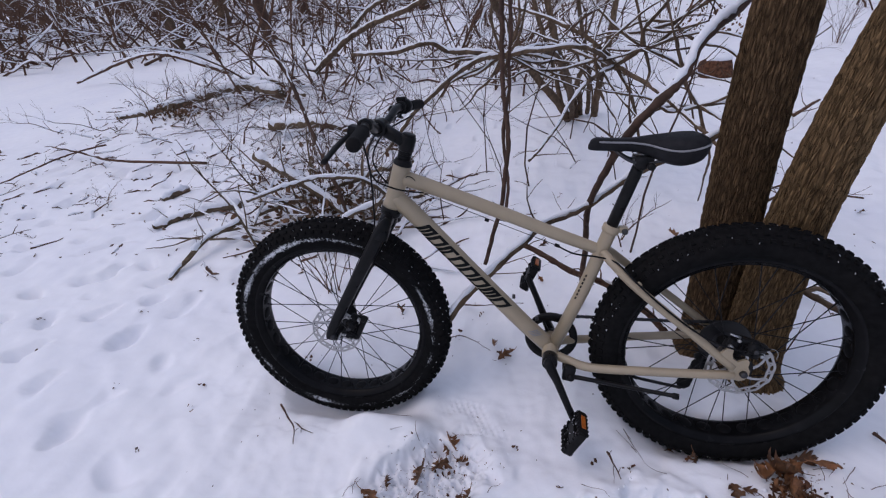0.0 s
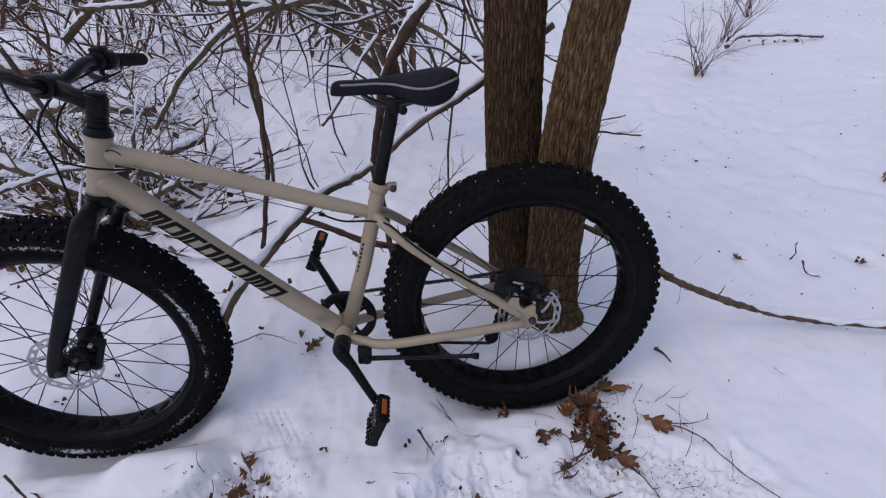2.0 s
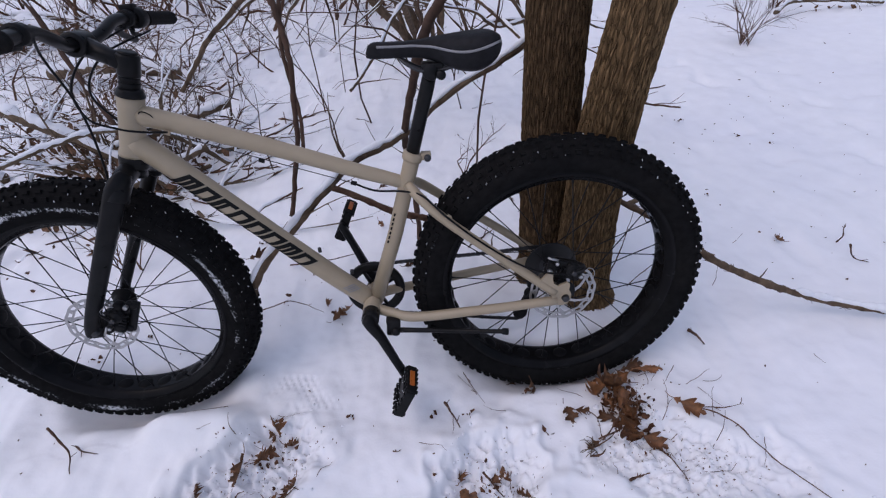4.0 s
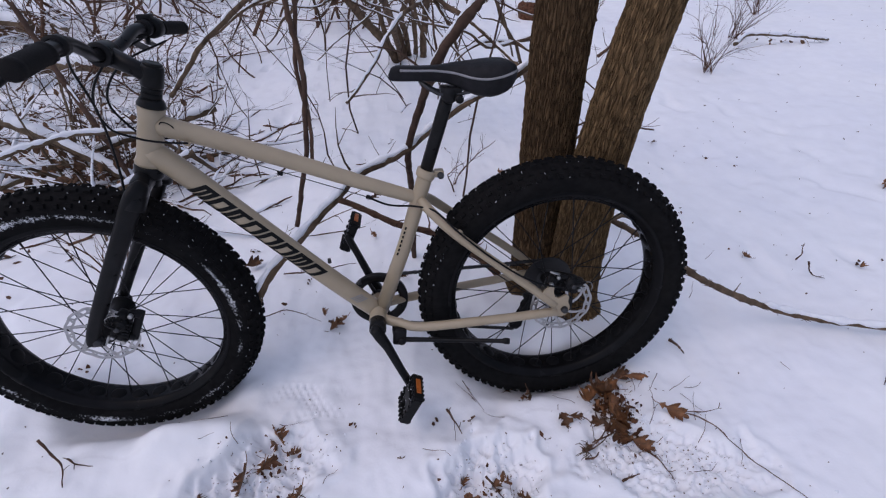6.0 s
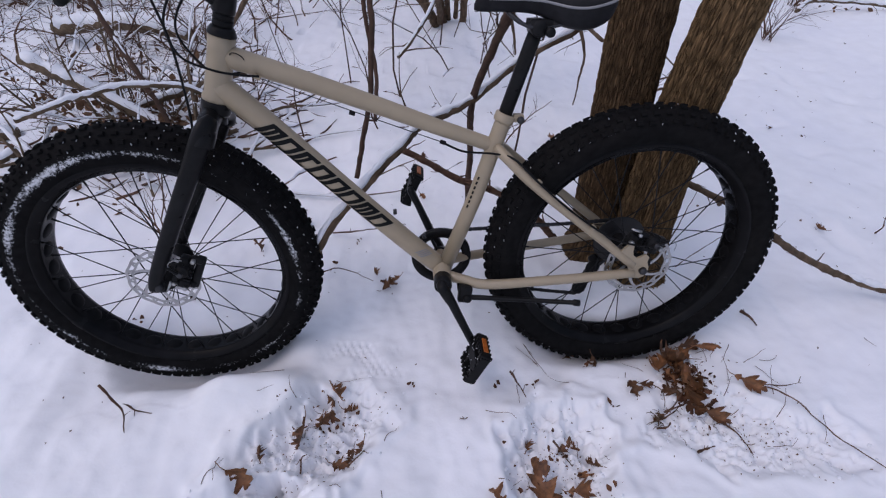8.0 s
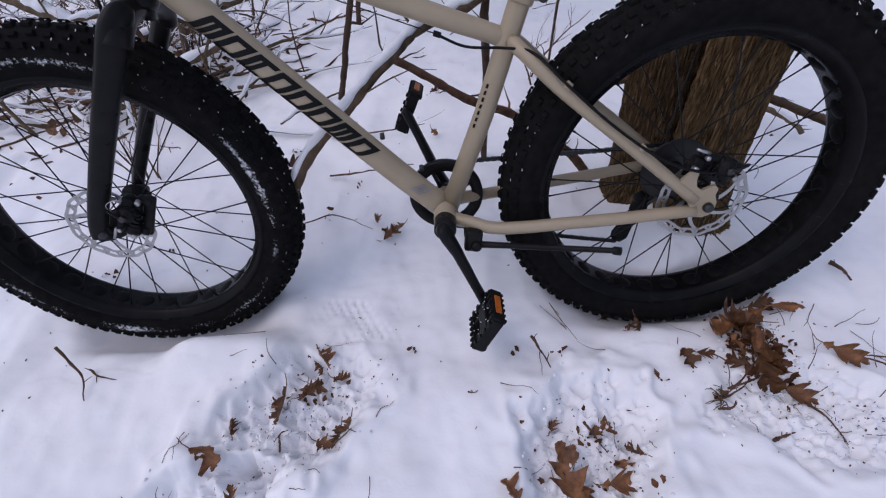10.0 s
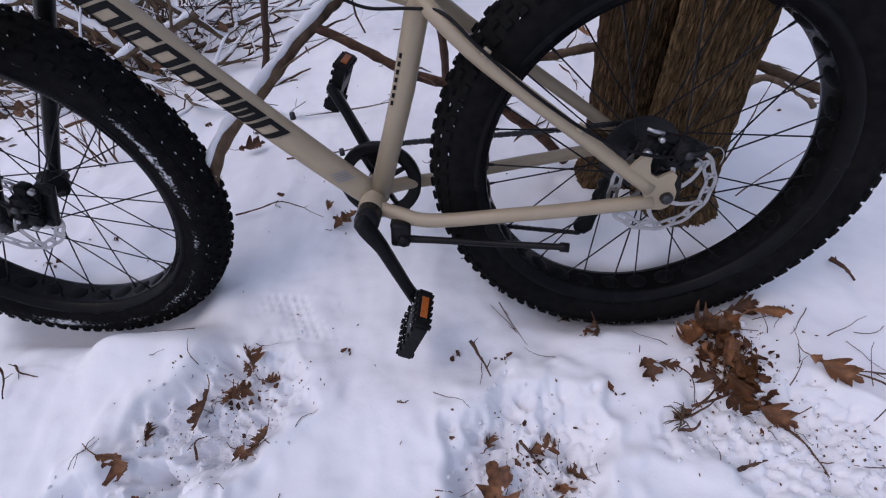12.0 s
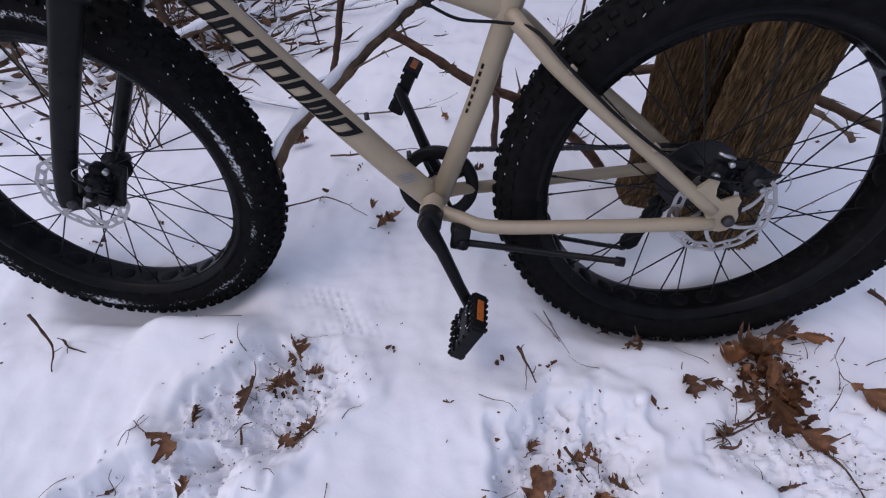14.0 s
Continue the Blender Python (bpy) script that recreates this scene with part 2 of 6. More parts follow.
def spline(pts, n=6):
    """Catmull-Rom through the points, n steps a span."""
    p = [Vector(q) for q in pts]
    p = [p[0] * 2 - p[1]] + p + [p[-1] * 2 - p[-2]]
    out = []
    for i in range(1, len(p) - 2):
        for k in range(n):
            t = k / n
            a, b, c, d = p[i - 1:i + 3]
            out.append(0.5 * ((2 * b) + (c - a) * t + (2 * a - 5 * b + 4 * c - d) * t * t + (3 * b - a - 3 * c + d) * t ** 3))
    out.append(p[-2])
    return out


def tube(bm, pts, r, seg=8, flat=None, caps=True):
    """A tube along points; r: a radius or one per point; flat: (sx, sy) for an oval section."""
    pts = [Vector(p) for p in pts]
    n = len(pts)
    rr = r if isinstance(r, (list, tuple)) else [r] * n
    if len(rr) != n:
        rr = [rr[0] + (rr[-1] - rr[0]) * i / (n - 1) for i in range(n)]
    tan = [(pts[min(i + 1, n - 1)] - pts[max(i - 1, 0)]).normalized() for i in range(n)]
    side = tan[0].cross(V(0, 0, 1))
    if side.length < 0.2:
        side = tan[0].cross(V(0, 1, 0))
    side.normalize()
    rings = []
    sx, sy = flat or (1, 1)
    for i in range(n):
        side = (side - tan[i] * side.dot(tan[i])).normalized()
        up = side.cross(tan[i])
        rings.append([bm.verts.new(pts[i] + (side * math.cos(a) * sx + up * math.sin(a) * sy) * rr[i]) for a in [2 * math.pi * k / seg for k in range(seg)]])
    for a, b in zip(rings, rings[1:]):
        for k in range(seg):
            bm.faces.new((a[k], a[(k + 1) % seg], b[(k + 1) % seg], b[k]))
    if caps:
        bm.faces.new(rings[0][::-1])
        bm.faces.new(rings[-1])
    return rings


def box(bm, c, s, rot=None, bevel=0.0):
    """A box at c with full sizes s, turned by a matrix, with bevelled edges."""
    m = Matrix.Translation(c) @ (rot.to_4x4() if rot else Matrix()) @ Matrix.Diagonal((*s, 1))
    res = bmesh.ops.create_cube(bm, size=1, matrix=m)
    if bevel:
        es = {e for v in res["verts"] for e in v.link_edges}
        bmesh.ops.bevel(bm, geom=list(es), offset=bevel, segments=2, affect='EDGES', profile=0.6)


def lathe(bm, profile, seg=48, axis='Y', centre=(0, 0, 0), closed=False):
    """Turn a profile of (radius, along) round an axis."""
    c = Vector(centre)
    rings = []
    for k in range(seg):
        a = 2 * math.pi * k / seg
        ca, sa = math.cos(a), math.sin(a)
        ring = []
        for r, h in profile:
            p = V(r * ca, h, r * sa) if axis == 'Y' else V(r * ca, r * sa, h)
            ring.append(bm.verts.new(c + p))
        rings.append(ring)
    n = len(profile)
    for k in range(seg):
        a, b = rings[k], rings[(k + 1) % seg]
        for i in range(n if closed else n - 1):
            j = (i + 1) % n
            bm.faces.new((a[i], a[j], b[j], b[i]))
    return rings


def rnd(a, b):
    return random.uniform(a, b)


# ---- ground ----


def bumpy(x, y, s, seed=0.0):
    return noise.noise(V(x * s, y * s, seed))


FOOTPRINTS = [(-0.33, -0.32, 0.15, 0.090, 25, 0.046), (-0.52, -0.56, 0.17, 0.10, 35, 0.055), (0.24, -0.42, 0.13, 0.11, 80, 0.052), (0.72, -0.37, 0.20, 0.08, -10, 0.026), (-0.27, -0.19, 0.06, 0.04, 60, 0.006)]


def ground_z(x, y):
    far = math.hypot(x, y - 0.3)
    z = -0.022 + 0.016 * bumpy(x, y, 1.7)
    if far < 9:
        z += (0.018 - 0.012 * min(1, max(0, far - 0.6))) * bumpy(x, y, 4.8, 3.0) * min(1, (9 - far) / 3)
    if far < 5:
        z += (0.0095 - 0.0045 * min(1, max(0, (x - 0.7) * 2))) * bumpy(x, y, 12, 6.0) * min(1, (5 - far) / 2)
    if far < 2.2:
        z += 0.0028 * bumpy(x, y, 31, 8.0) * min(1, (2.2 - far) / 1.2)
    if 1.0 < far < 6.5:
        pit = max(0, bumpy(x, y, 7.5, 14.0) - 0.22)
        z -= min(1, far - 1.0, (6.5 - far) / 2) * 0.060 * pit * (0.8 if x > 0 else 1.8 + min(1.0, max(0, -x - 0.9)))
    z += min(far, 30) * 0.012 * bumpy(x, y, 0.35, 9.0) * min(1, max(0, (far - 1.2) / 1.5))
    # hollows that the two tyres have pressed
    for cx, cy, half in ((0.475, -0.07, 0.205), (-0.69, -0.080, 0.205)):
        dx, dy = abs(x - cx) / (half * (1 + 0.12 * bumpy(x, y, 9, 2))), abs(y - cy) / (0.064 * (1 + 0.25 * bumpy(x, y, 11, 4)))
        if dx < 1.8 and dy < 2.4:
            z -= 0.080 * math.exp(-dy ** 3) * math.exp(-dx ** 4)
            z -= 0.012 * math.exp(-(dy / 1.7) ** 2) * math.exp(-(dx / 1.25) ** 4)
    # snow banked round the foot of the tree
    z += 0.034 * math.exp(-(((x - 0.60) / 0.15) ** 2 + ((y - 0.19) / 0.15) ** 2) ** 2)
    # hump thrown up beside the front tyre
    z += 0.072 * math.exp(-((x + 0.50) / 0.13) ** 4 - ((y + 0.185) / 0.055) ** 2)
    z += 0.022 * math.exp(-((x + 0.60) / 0.22) ** 2 - ((y + 0.27) / 0.09) ** 2)
    for cx, cy, a, b, turn, d in FOOTPRINTS:
        c, s = math.cos(radians(turn)), math.sin(radians(turn))
        u, v = ((x - cx) * c + (y - cy) * s) / a, (-(x - cx) * s + (y - cy) * c) / b
        q = (u * u + v * v) * (1 + 0.55 * bumpy(x, y, 10, 1) + 0.35 * bumpy(x, y, 25, 2))
        if q < 5:
            inside = math.exp(-abs(q) ** 3 * 0.6)
            z -= d * inside * (0.75 + 0.5 * bumpy(x, y, 17, 12)) + min(1, d / 0.04) * inside * (0.030 * abs(bumpy(x, y, 30, 5)) + 0.060 * max(0, bumpy(x, y, 55, 7) - 0.05) + 0.020 * bumpy(x, y, 90, 3))
            z += d * 0.25 * math.exp(-((math.sqrt(max(0, q)) - 1.3) / 0.3) ** 2)
    # a pressed tread print behind the front tyre
    if -0.38 < x < -0.02 and -0.20 < y < 0.0:
        w = max(0, min(1, (x + 0.36) / 0.08, (-0.10 - x) / 0.12)) * min(1, max(0, 0.65 + 1.5 * bumpy(x, y, 14, 21)))
        t = (y + 0.10 + 0.16 * (x + 0.2)) / 0.050
        if abs(t) < 1:
            row = int((t + 1) * 3)
            dent = max(0, math.sin(x * 290 + row * 3.1)) ** 2 * max(0, math.cos((((t + 1) * 3) % 1 - 0.5) * 3.1)) ** 0.5
            z -= w * (0.006 * (1 - t * t) + 0.013 * dent * (0.8 + 0.6 * bumpy(x, y, 12, 3)))
    return z


def axis_steps(lo, hi, fine, reach, slow):
    out = [lo + fine * i for i in range(int((hi - lo) / fine) + 1)]
    step, a, b = fine, out[0], out[-1]
    while a > -reach or b < reach:
        step = min(step * (1.016 if -slow < a and b < slow else 1.16), 60)
        a, b = a - step, b + step
        out.insert(0, a)
        out.append(b)
    return out


def build_ground():
    xs, ys = axis_steps(-0.82, 0.95, 0.0047, 700, 5.5), axis_steps(-0.70, 0.05, 0.0047, 700, 5.5)
    verts = [(x, y, ground_z(x, y)) for y in ys for x in xs]
    nx = len(xs)
    faces = [(j * nx + i, j * nx + i + 1, (j + 1) * nx + i + 1, (j + 1) * nx + i) for j in range(len(ys) - 1) for i in range(nx - 1)]
    me = bpy.data.meshes.new("ground")
    me.from_pydata(verts, [], faces)
    me.polygons.foreach_set("use_smooth", [True] * len(me.polygons))
    me.materials.append(M_SNOW)
    tagged(new("ground", me), label="trampled white snow cover over a woodland floor", category="snow", kind="structure")


build_ground()

# ---- the bicycle; its own axes: x to the rear, y to its right, z up, from the rear axle ----
bike = new("bicycle")
bike.matrix_world = pose(0.4675, 0.0035, 0.2525, -LEANING, 0, HEADING)
tagged(bike, label="tan fat-tyre mountain bicycle leaning on a tree in snow", category="bicycle")

REAR = V(0, 0, 0)
BB = V(-0.475, 0, -0.037)
SEAT = V(-0.328, 0, 0.347)
HEAD_T, HEAD_B = V(-0.903, 0, 0.516), V(-0.949, 0, 0.385)
STEER = 5.0
HEAD_DIR = (HEAD_T - HEAD_B).normalized()
PIVOT = HEAD_B + V(0.019, 0, 0.006)
STEERED = Matrix.Translation(PIVOT) @ Matrix.Rotation(radians(STEER), 4, HEAD_DIR) @ Matrix.Translation(-PIVOT)
FRONT = V(-1.141, 0.004, 0.0075)


def settle(v):
    """The frame's reach and stack: a shorter front triangle than a plain layout gives."""
    k = min(1.0, max(0.0, (-0.15 - v.x) / 0.25))
    return V(v.x + min(0.019, max(0.0, -0.475 - v.x) * 0.047), v.y, v.z + 0.006 * k)


def bike_part(name, build, material, parent=bike, label="", smooth=True, kind="", turn=None, frame_part=True):
    bm = bmesh.new()
    build(bm)
    if frame_part:
        for v in bm.verts:
            v.co = settle(v.co)
    if turn:
        bmesh.ops.transform(bm, matrix=turn, verts=bm.verts)
    bmesh.ops.recalc_face_normals(bm, faces=bm.faces)
    return part(name, bm, material, parent, label, smooth, kind)


# frame
bike_part("head_tube", lambda bm: tube(bm, [HEAD_B + HEAD_DIR * 0.012, HEAD_B + (HEAD_T - HEAD_B) * 0.14, HEAD_B + (HEAD_T - HEAD_B) * 0.2, HEAD_T - (HEAD_T - HEAD_B) * 0.2, HEAD_T], [0.0285, 0.0285, 0.0255, 0.0245, 0.026], 20), M_TAN, label="tan painted head tube")
bike_part("top_tube", lambda bm: tube(bm, spline([(-0.905, 0, 0.4785), (-0.80, 0, 0.4440), (-0.62, 0, 0.3795), (-0.45, 0, 0.3155), (-0.340, 0, 0.2755)], 5), [0.0222, 0.0152], 18, (0.86, 1.0)), M_TAN)
bike_part("down_tube", lambda bm: tube(bm, spline([(-0.935, 0, 0.424), (-0.87, 0, 0.362), (-0.68, 0, 0.165), (-0.56, 0, 0.043), (-0.483, 0, -0.030)], 5), [0.0265, 0.0245], 18, (0.95, 1.0)), M_TAN)
bike_part("seat_tube", lambda bm: tube(bm, [BB + V(0.008, 0, 0), BB + V(0.010, 0, 0) + (SEAT - BB) * 0.5, SEAT - V(0.004, 0, 0.012), SEAT], [0.0190, 0.0180, 0.0180, 0.019], 18), M_TAN)
bike_part("bottom_bracket", lambda bm: lathe(bm, [(0.0, -0.052), (0.021, -0.052), (0.0235, -0.05), (0.0235, 0.05), (0.021, 0.052), (0.0, 0.052)], 24, centre=BB), M_TAN)
for s in (-1, 1):
    bike_part("seat_stay", lambda bm: tube(bm, spline([(-0.345, 0.012 * s, 0.278), (-0.322, 0.045 * s, 0.260), (-0.265, 0.070 * s, 0.209), (-0.14, 0.088 * s, 0.110), (-0.025, 0.098 * s, 0.014)], 6), [0.0125, 0.0125, 0.0105], 12), M_TAN)
    bike_part("chain_stay", lambda bm: tube(bm, spline([(-0.470, 0.030 * s, -0.040), (-0.425, 0.052 * s, -0.043), (-0.365, 0.072 * s, -0.047), (-0.22, 0.086 * s, -0.030), (-0.018, 0.098 * s, -0.008)], 6), [0.0135, 0.0115], 12), M_TAN)

    def dropout(bm):
        pts = [(-0.0640, 0.046), (-0.0627, 0.052), (-0.0515, 0.064), (-0.0400, 0.075), (-0.0310, 0.072), (-0.0320, 0.056), (-0.0290, 0.042), (-0.0180, 0.034), (-0.0060, 0.040), (0.0030, 0.043), (0.0095, 0.036), (0.0080, 0.022), (0.0140, 0.008), (0.0130, -0.006), (0.0060, -0.018), (-0.0050, -0.022), (-0.0300, -0.0195), (-0.0310, 0.000), (-0.0420, 0.022)]
        if s > 0:
            pts = [(-0.0500, 0.040), (-0.0300, 0.030), (0.0060, 0.024), (0.0140, 0.008), (0.0130, -0.006), (0.0060, -0.018), (0.0020, -0.040), (-0.0120, -0.042), (-0.0140, -0.020), (-0.0450, -0.018), (-0.0330, 0.004)]
        a = [bm.verts.new((x, 0.0955 * s, z)) for x, z in pts]
        b = [bm.verts.new((x, 0.1015 * s, z)) for x, z in pts]
        bm.faces.new(a), bm.faces.new(b[::-1])
        for i in range(len(pts)):
            j = (i + 1) % len(pts)
            bm.faces.new((a[i], a[j], b[j], b[i]))
    bike_part("dropout", dropout, M_TAN, smooth=False)
    bike_part("axle_bolt", lambda bm: lathe(bm, [(0, 0.112 * s), (0.006, 0.112 * s), (0.0085, 0.109 * s), (0.0095, 0.101 * s), (0.0, 0.101 * s)], 14), M_DARKMETAL, label="dark steel axle bolt")


def clamp(bm):
    d = (SEAT - BB).normalized()
    tube(bm, [SEAT - d * 0.016, SEAT - d * 0.012, SEAT + d * 0.002, SEAT + d * 0.004], [0.021, 0.0225, 0.0225, 0.02], 18)
    box(bm, SEAT + V(0.028, 0, -0.006), (0.022, 0.022, 0.016), None, 0.003)


bike_part("seat_clamp", clamp, M_TAN)
bike_part("clamp_bolt", lambda bm: lathe(bm, [(0, -0.018), (0.007, -0.018), (0.008, -0.016), (0.008, 0.016), (0, 0.018)], 12, centre=SEAT + V(0.031, 0, -0.008)), M_DARKMETAL, label="dark steel clamp bolt")

# brand marks on the tubes, as plain slanted shapes
DT_A, DT_B = V(-0.862, 0, 0.352), V(-0.605, 0, 0.092)
dt_dir = (DT_B - DT_A).normalized()
dt_up = V(0, -1, 0).cross(dt_dir).normalized()
if dt_up.z < 0:
    dt_up = -dt_up


def wrap_decal(bm, s0, s1, h0, h1, lean=0.6, r=0.0262, off=0.0008):
    """A slanted patch that follows the tube's left side: s along it, h as an angle round it."""
    rows = 5
    grid = []
    for i in range(rows):
        h = h0 + (h1 - h0) * i / (rows - 1)
        row = []
        for s in (s0, s1):
            q = DT_A + dt_dir * (s + lean * 0.03 * (h + 0.2)) + dt_up * math.sin(h) * (r + off)
            row.append(bm.verts.new(q + V(0, -(r * 0.95 + off) * math.cos(h), 0)))
        grid.append(row)
    for a, b in zip(grid, grid[1:]):
        bm.faces.new((a[0], a[1], b[1], b[0]))


for k in range(8):
    s0 = 0.006 + k * 0.0435

    def glyph(bm):
        wrap_decal(bm, s0, s0 + 0.0115, -0.80, 0.72)
        if k in (0, 2, 6):
            wrap_decal(bm, s0 + 0.0150, s0 + 0.0240, -0.80, 0.72)
        if k != 2:
            wrap_decal(bm, s0 + 0.0275, s0 + 0.0385, -0.80, 0.72)
        wrap_decal(bm, s0, s0 + 0.0385, 0.46, 0.78)
        if k != 0:
            wrap_decal(bm, s0, s0 + 0.0385, -0.88, -0.58)
    bike_part("brand_mark", glyph, M_DECAL, label="black slanted block shape printed on the tube")
bike_part("warning_sticker", lambda bm: [wrap_decal(bm, 0.455 + i * 0.006, 0.458 + i * 0.006, -0.1, 0.9) for i in range(4)], M_GREY)


def small_print(bm):
    for i in range(7):
        p = SEAT + (BB + V(0.010, 0, 0) - SEAT) * (0.36 + 0.03 * i)
        box(bm, p + V(-0.0085, -0.0155, 0), (0.004, 0.0012, 0.007), Matrix.Rotation(radians(20), 3, 'Y'))


bike_part("seat_tube_print", small_print, M_DECAL, smooth=False)


def logo_line(bm):
    pts = [(-0.878 + 0.013 * math.cos(a), -0.0165 - 0.003 * math.sin(a), 0.4765 - 0.013 * math.cos(a) * 0.35 + 0.009 * math.sin(a)) for a in [k * 0.7 for k in range(8)]]
    tube(bm, spline(pts, 3), 0.0012, 5)


bike_part("badge_outline", logo_line, M_DECAL)

# headset, stem, handlebar (these turn with the fork)
bike_part("headset_cup", lambda bm: tube(bm, [HEAD_T, HEAD_T + HEAD_DIR * 0.003, HEAD_T + HEAD_DIR * 0.012, HEAD_T + HEAD_DIR * 0.016], [0.027, 0.0275, 0.0235, 0.021], 20), M_BLACK)
bike_part("headset_cup", lambda bm: tube(bm, [HEAD_B - HEAD_DIR * 0.016, HEAD_B - HEAD_DIR * 0.010, HEAD_B + HEAD_DIR * 0.008, HEAD_B + HEAD_DIR * 0.012], [0.027, 0.0295, 0.0295, 0.0285], 20), M_BLACK)
bike_part("spacer_stack", lambda bm: [tube(bm, [HEAD_T + HEAD_DIR * (0.016 + 0.0125 * i), HEAD_T + HEAD_DIR * (0.0170 + 0.0125 * i), HEAD_T + HEAD_DIR * (0.0275 + 0.0125 * i), HEAD_T + HEAD_DIR * (0.0282 + 0.0125 * i)], [0.018, 0.019, 0.019, 0.018], 18) for i in range(2)], M_PLAST)
STEM = HEAD_T + HEAD_DIR * 0.060
CLAMP = V(-0.955, 0, 0.618)


def stem(bm):
    tube(bm, [STEM - HEAD_DIR * 0.021, STEM - HEAD_DIR * 0.018, STEM + HEAD_DIR * 0.018, STEM + HEAD_DIR * 0.021], [0.0195, 0.0215, 0.0215, 0.019], 18)
    tube(bm, [STEM, STEM + (CLAMP - STEM) * 0.35, CLAMP], [0.020, 0.0165, 0.0195], 14)
    lathe(bm, [(0.014, -0.024), (0.0215, -0.024), (0.0225, -0.021), (0.0225, 0.021), (0.0215, 0.024), (0.014, 0.024)], 20, centre=CLAMP)


stem_ob = bike_part("stem", stem, M_BLACK, turn=STEERED)
bike_part("top_cap", lambda bm: tube(bm, [STEM + HEAD_DIR * 0.021, STEM + HEAD_DIR * 0.025, STEM + HEAD_DIR * 0.027], [0.0185, 0.0185, 0.015], 18), M_BLACK, stem_ob, turn=STEERED)


def bar_points(s):
    return [V(-0.955, 0, 0.618), V(-0.953, 0.045 * s, 0.620), V(-0.945, 0.085 * s, 0.632), V(-0.942, 0.125 * s, 0.646), V(-0.937, 0.165 * s, 0.649), V(-0.924, 0.25 * s, 0.643), V(-0.911, 0.34 * s, 0.637)]


bar = bike_part("handlebar", lambda bm: tube(bm, spline(bar_points(-1)[::-1] + bar_points(1)[1:], 4), [0.0112] * 49, 14), M_BLACK, turn=STEERED)
for s in (-1, 1):
    pin, pout = V(-0.925, 0.235 * s, 0.644), V(-0.909, 0.352 * s, 0.636)

    def grip(bm):
        n = 24
        pts = [pin + (pout - pin) * (i / n) for i in range(n + 1)]
        rr = [0.0140 + (0.0014 if i % 2 else 0) for i in range(n + 1)]
        rr[0] = rr[1] = 0.0165
        rr[-1], rr[-2], rr[-3] = 0.0125, 0.0150, 0.0155
        tube(bm, pts, rr, 18)
    g = bike_part("grip", grip, M_RUBBER, label="black ribbed rubber grip", turn=STEERED)
    # brake lever and clamp
    lev = [V(-0.953, 0.185 * s, 0.638), V(-0.973, 0.20 * s, 0.630), V(-0.987, 0.235 * s, 0.616), V(-0.992, 0.275 * s, 0.604), V(-0.994, 0.305 * s, 0.596)]

    def perch(bm):
        lathe(bm, [(0.011, (0.165 + 0.0) * s), (0.0165, 0.165 * s), (0.0165, 0.188 * s), (0.011, 0.188 * s)], 16, centre=(-0.936, 0, 0.6485))
        box(bm, (-0.956, 0.185 * s, 0.640), (0.034, 0.036, 0.020), Matrix.Rotation(radians(20), 3, 'Y'), 0.005)
        tube(bm, [(-0.953, 0.165 * s, 0.638), (-0.956, 0.145 * s, 0.636), (-0.957, 0.128 * s, 0.632)], [0.006, 0.0055, 0.004], 10)
    p = bike_part("brake_perch", perch, M_PLAST, turn=STEERED)
    bike_part("brake_lever", lambda bm: tube(bm, spline(lev, 4), [0.0085, 0.0085], 10, (1.0, 0.7)), M_PLAST, p, label="black brake lever blade", turn=STEERED)


def shifter(bm):
    lathe(bm, [(0.012, 0.196), (0.019, 0.196), (0.022, 0.201), (0.022, 0.226), (0.019, 0.232), (0.012, 0.232)], 20, centre=(-0.931, 0, 0.6465))
    box(bm, (-0.938, 0.205, 0.668), (0.030, 0.026, 0.014), None, 0.004)
    tube(bm, [(-0.944, 0.20, 0.628), (-0.95, 0.21, 0.616), (-0.946, 0.232, 0.610)], [0.006, 0.0055, 0.004], 8)


bike_part("shifter", shifter, M_PLAST, turn=STEERED)


def cable(name, pts, parent=bike, r=0.0024):
    return bike_part(name, lambda bm: tube(bm, spline(pts, 7), r, 6), M_PLAST, parent)


cable("front_brake_cable", [(-0.942, -0.13, 0.634), (-0.975, -0.085, 0.60), (-0.980, -0.050, 0.52), (-0.985, -0.040, 0.43), (-0.985, -0.062, 0.34), (-1.02, -0.078, 0.26), (-1.085, -0.082, 0.12), (-1.125, -0.080, 0.06)])
cable("rear_brake_cable", [(-0.942, 0.128, 0.634), (-0.985, 0.05, 0.60), (-0.990, -0.030, 0.545), (-0.968, -0.056, 0.49), (-0.925, -0.050, 0.464), (-0.885, -0.040, 0.451), (-0.838, -0.030, 0.444)])
cable("shift_cable", [(-0.925, 0.20, 0.625), (-0.98, 0.09, 0.59), (-1.000, 0.030, 0.53), (-0.985, 0.045, 0.47), (-0.945, 0.042, 0.44), (-0.88, 0.026, 0.445)])
bike_part("bare_cable", lambda bm: tube(bm, [(-0.842, -0.022, 0.440), (-0.62, -0.021, 0.355), (-0.455, -0.021, 0.293)], 0.0011, 5), M_DARKMETAL)
cable("rear_brake_housing", [(-0.470, -0.021, 0.299), (-0.42, -0.024, 0.276), (-0.36, -0.030, 0.272), (-0.315, -0.055, 0.268), (-0.265, -0.082, 0.225), (-0.19, -0.096, 0.162), (-0.10, -0.106, 0.100), (-0.03, -0.104, 0.072), (0.015, -0.095, 0.066)])
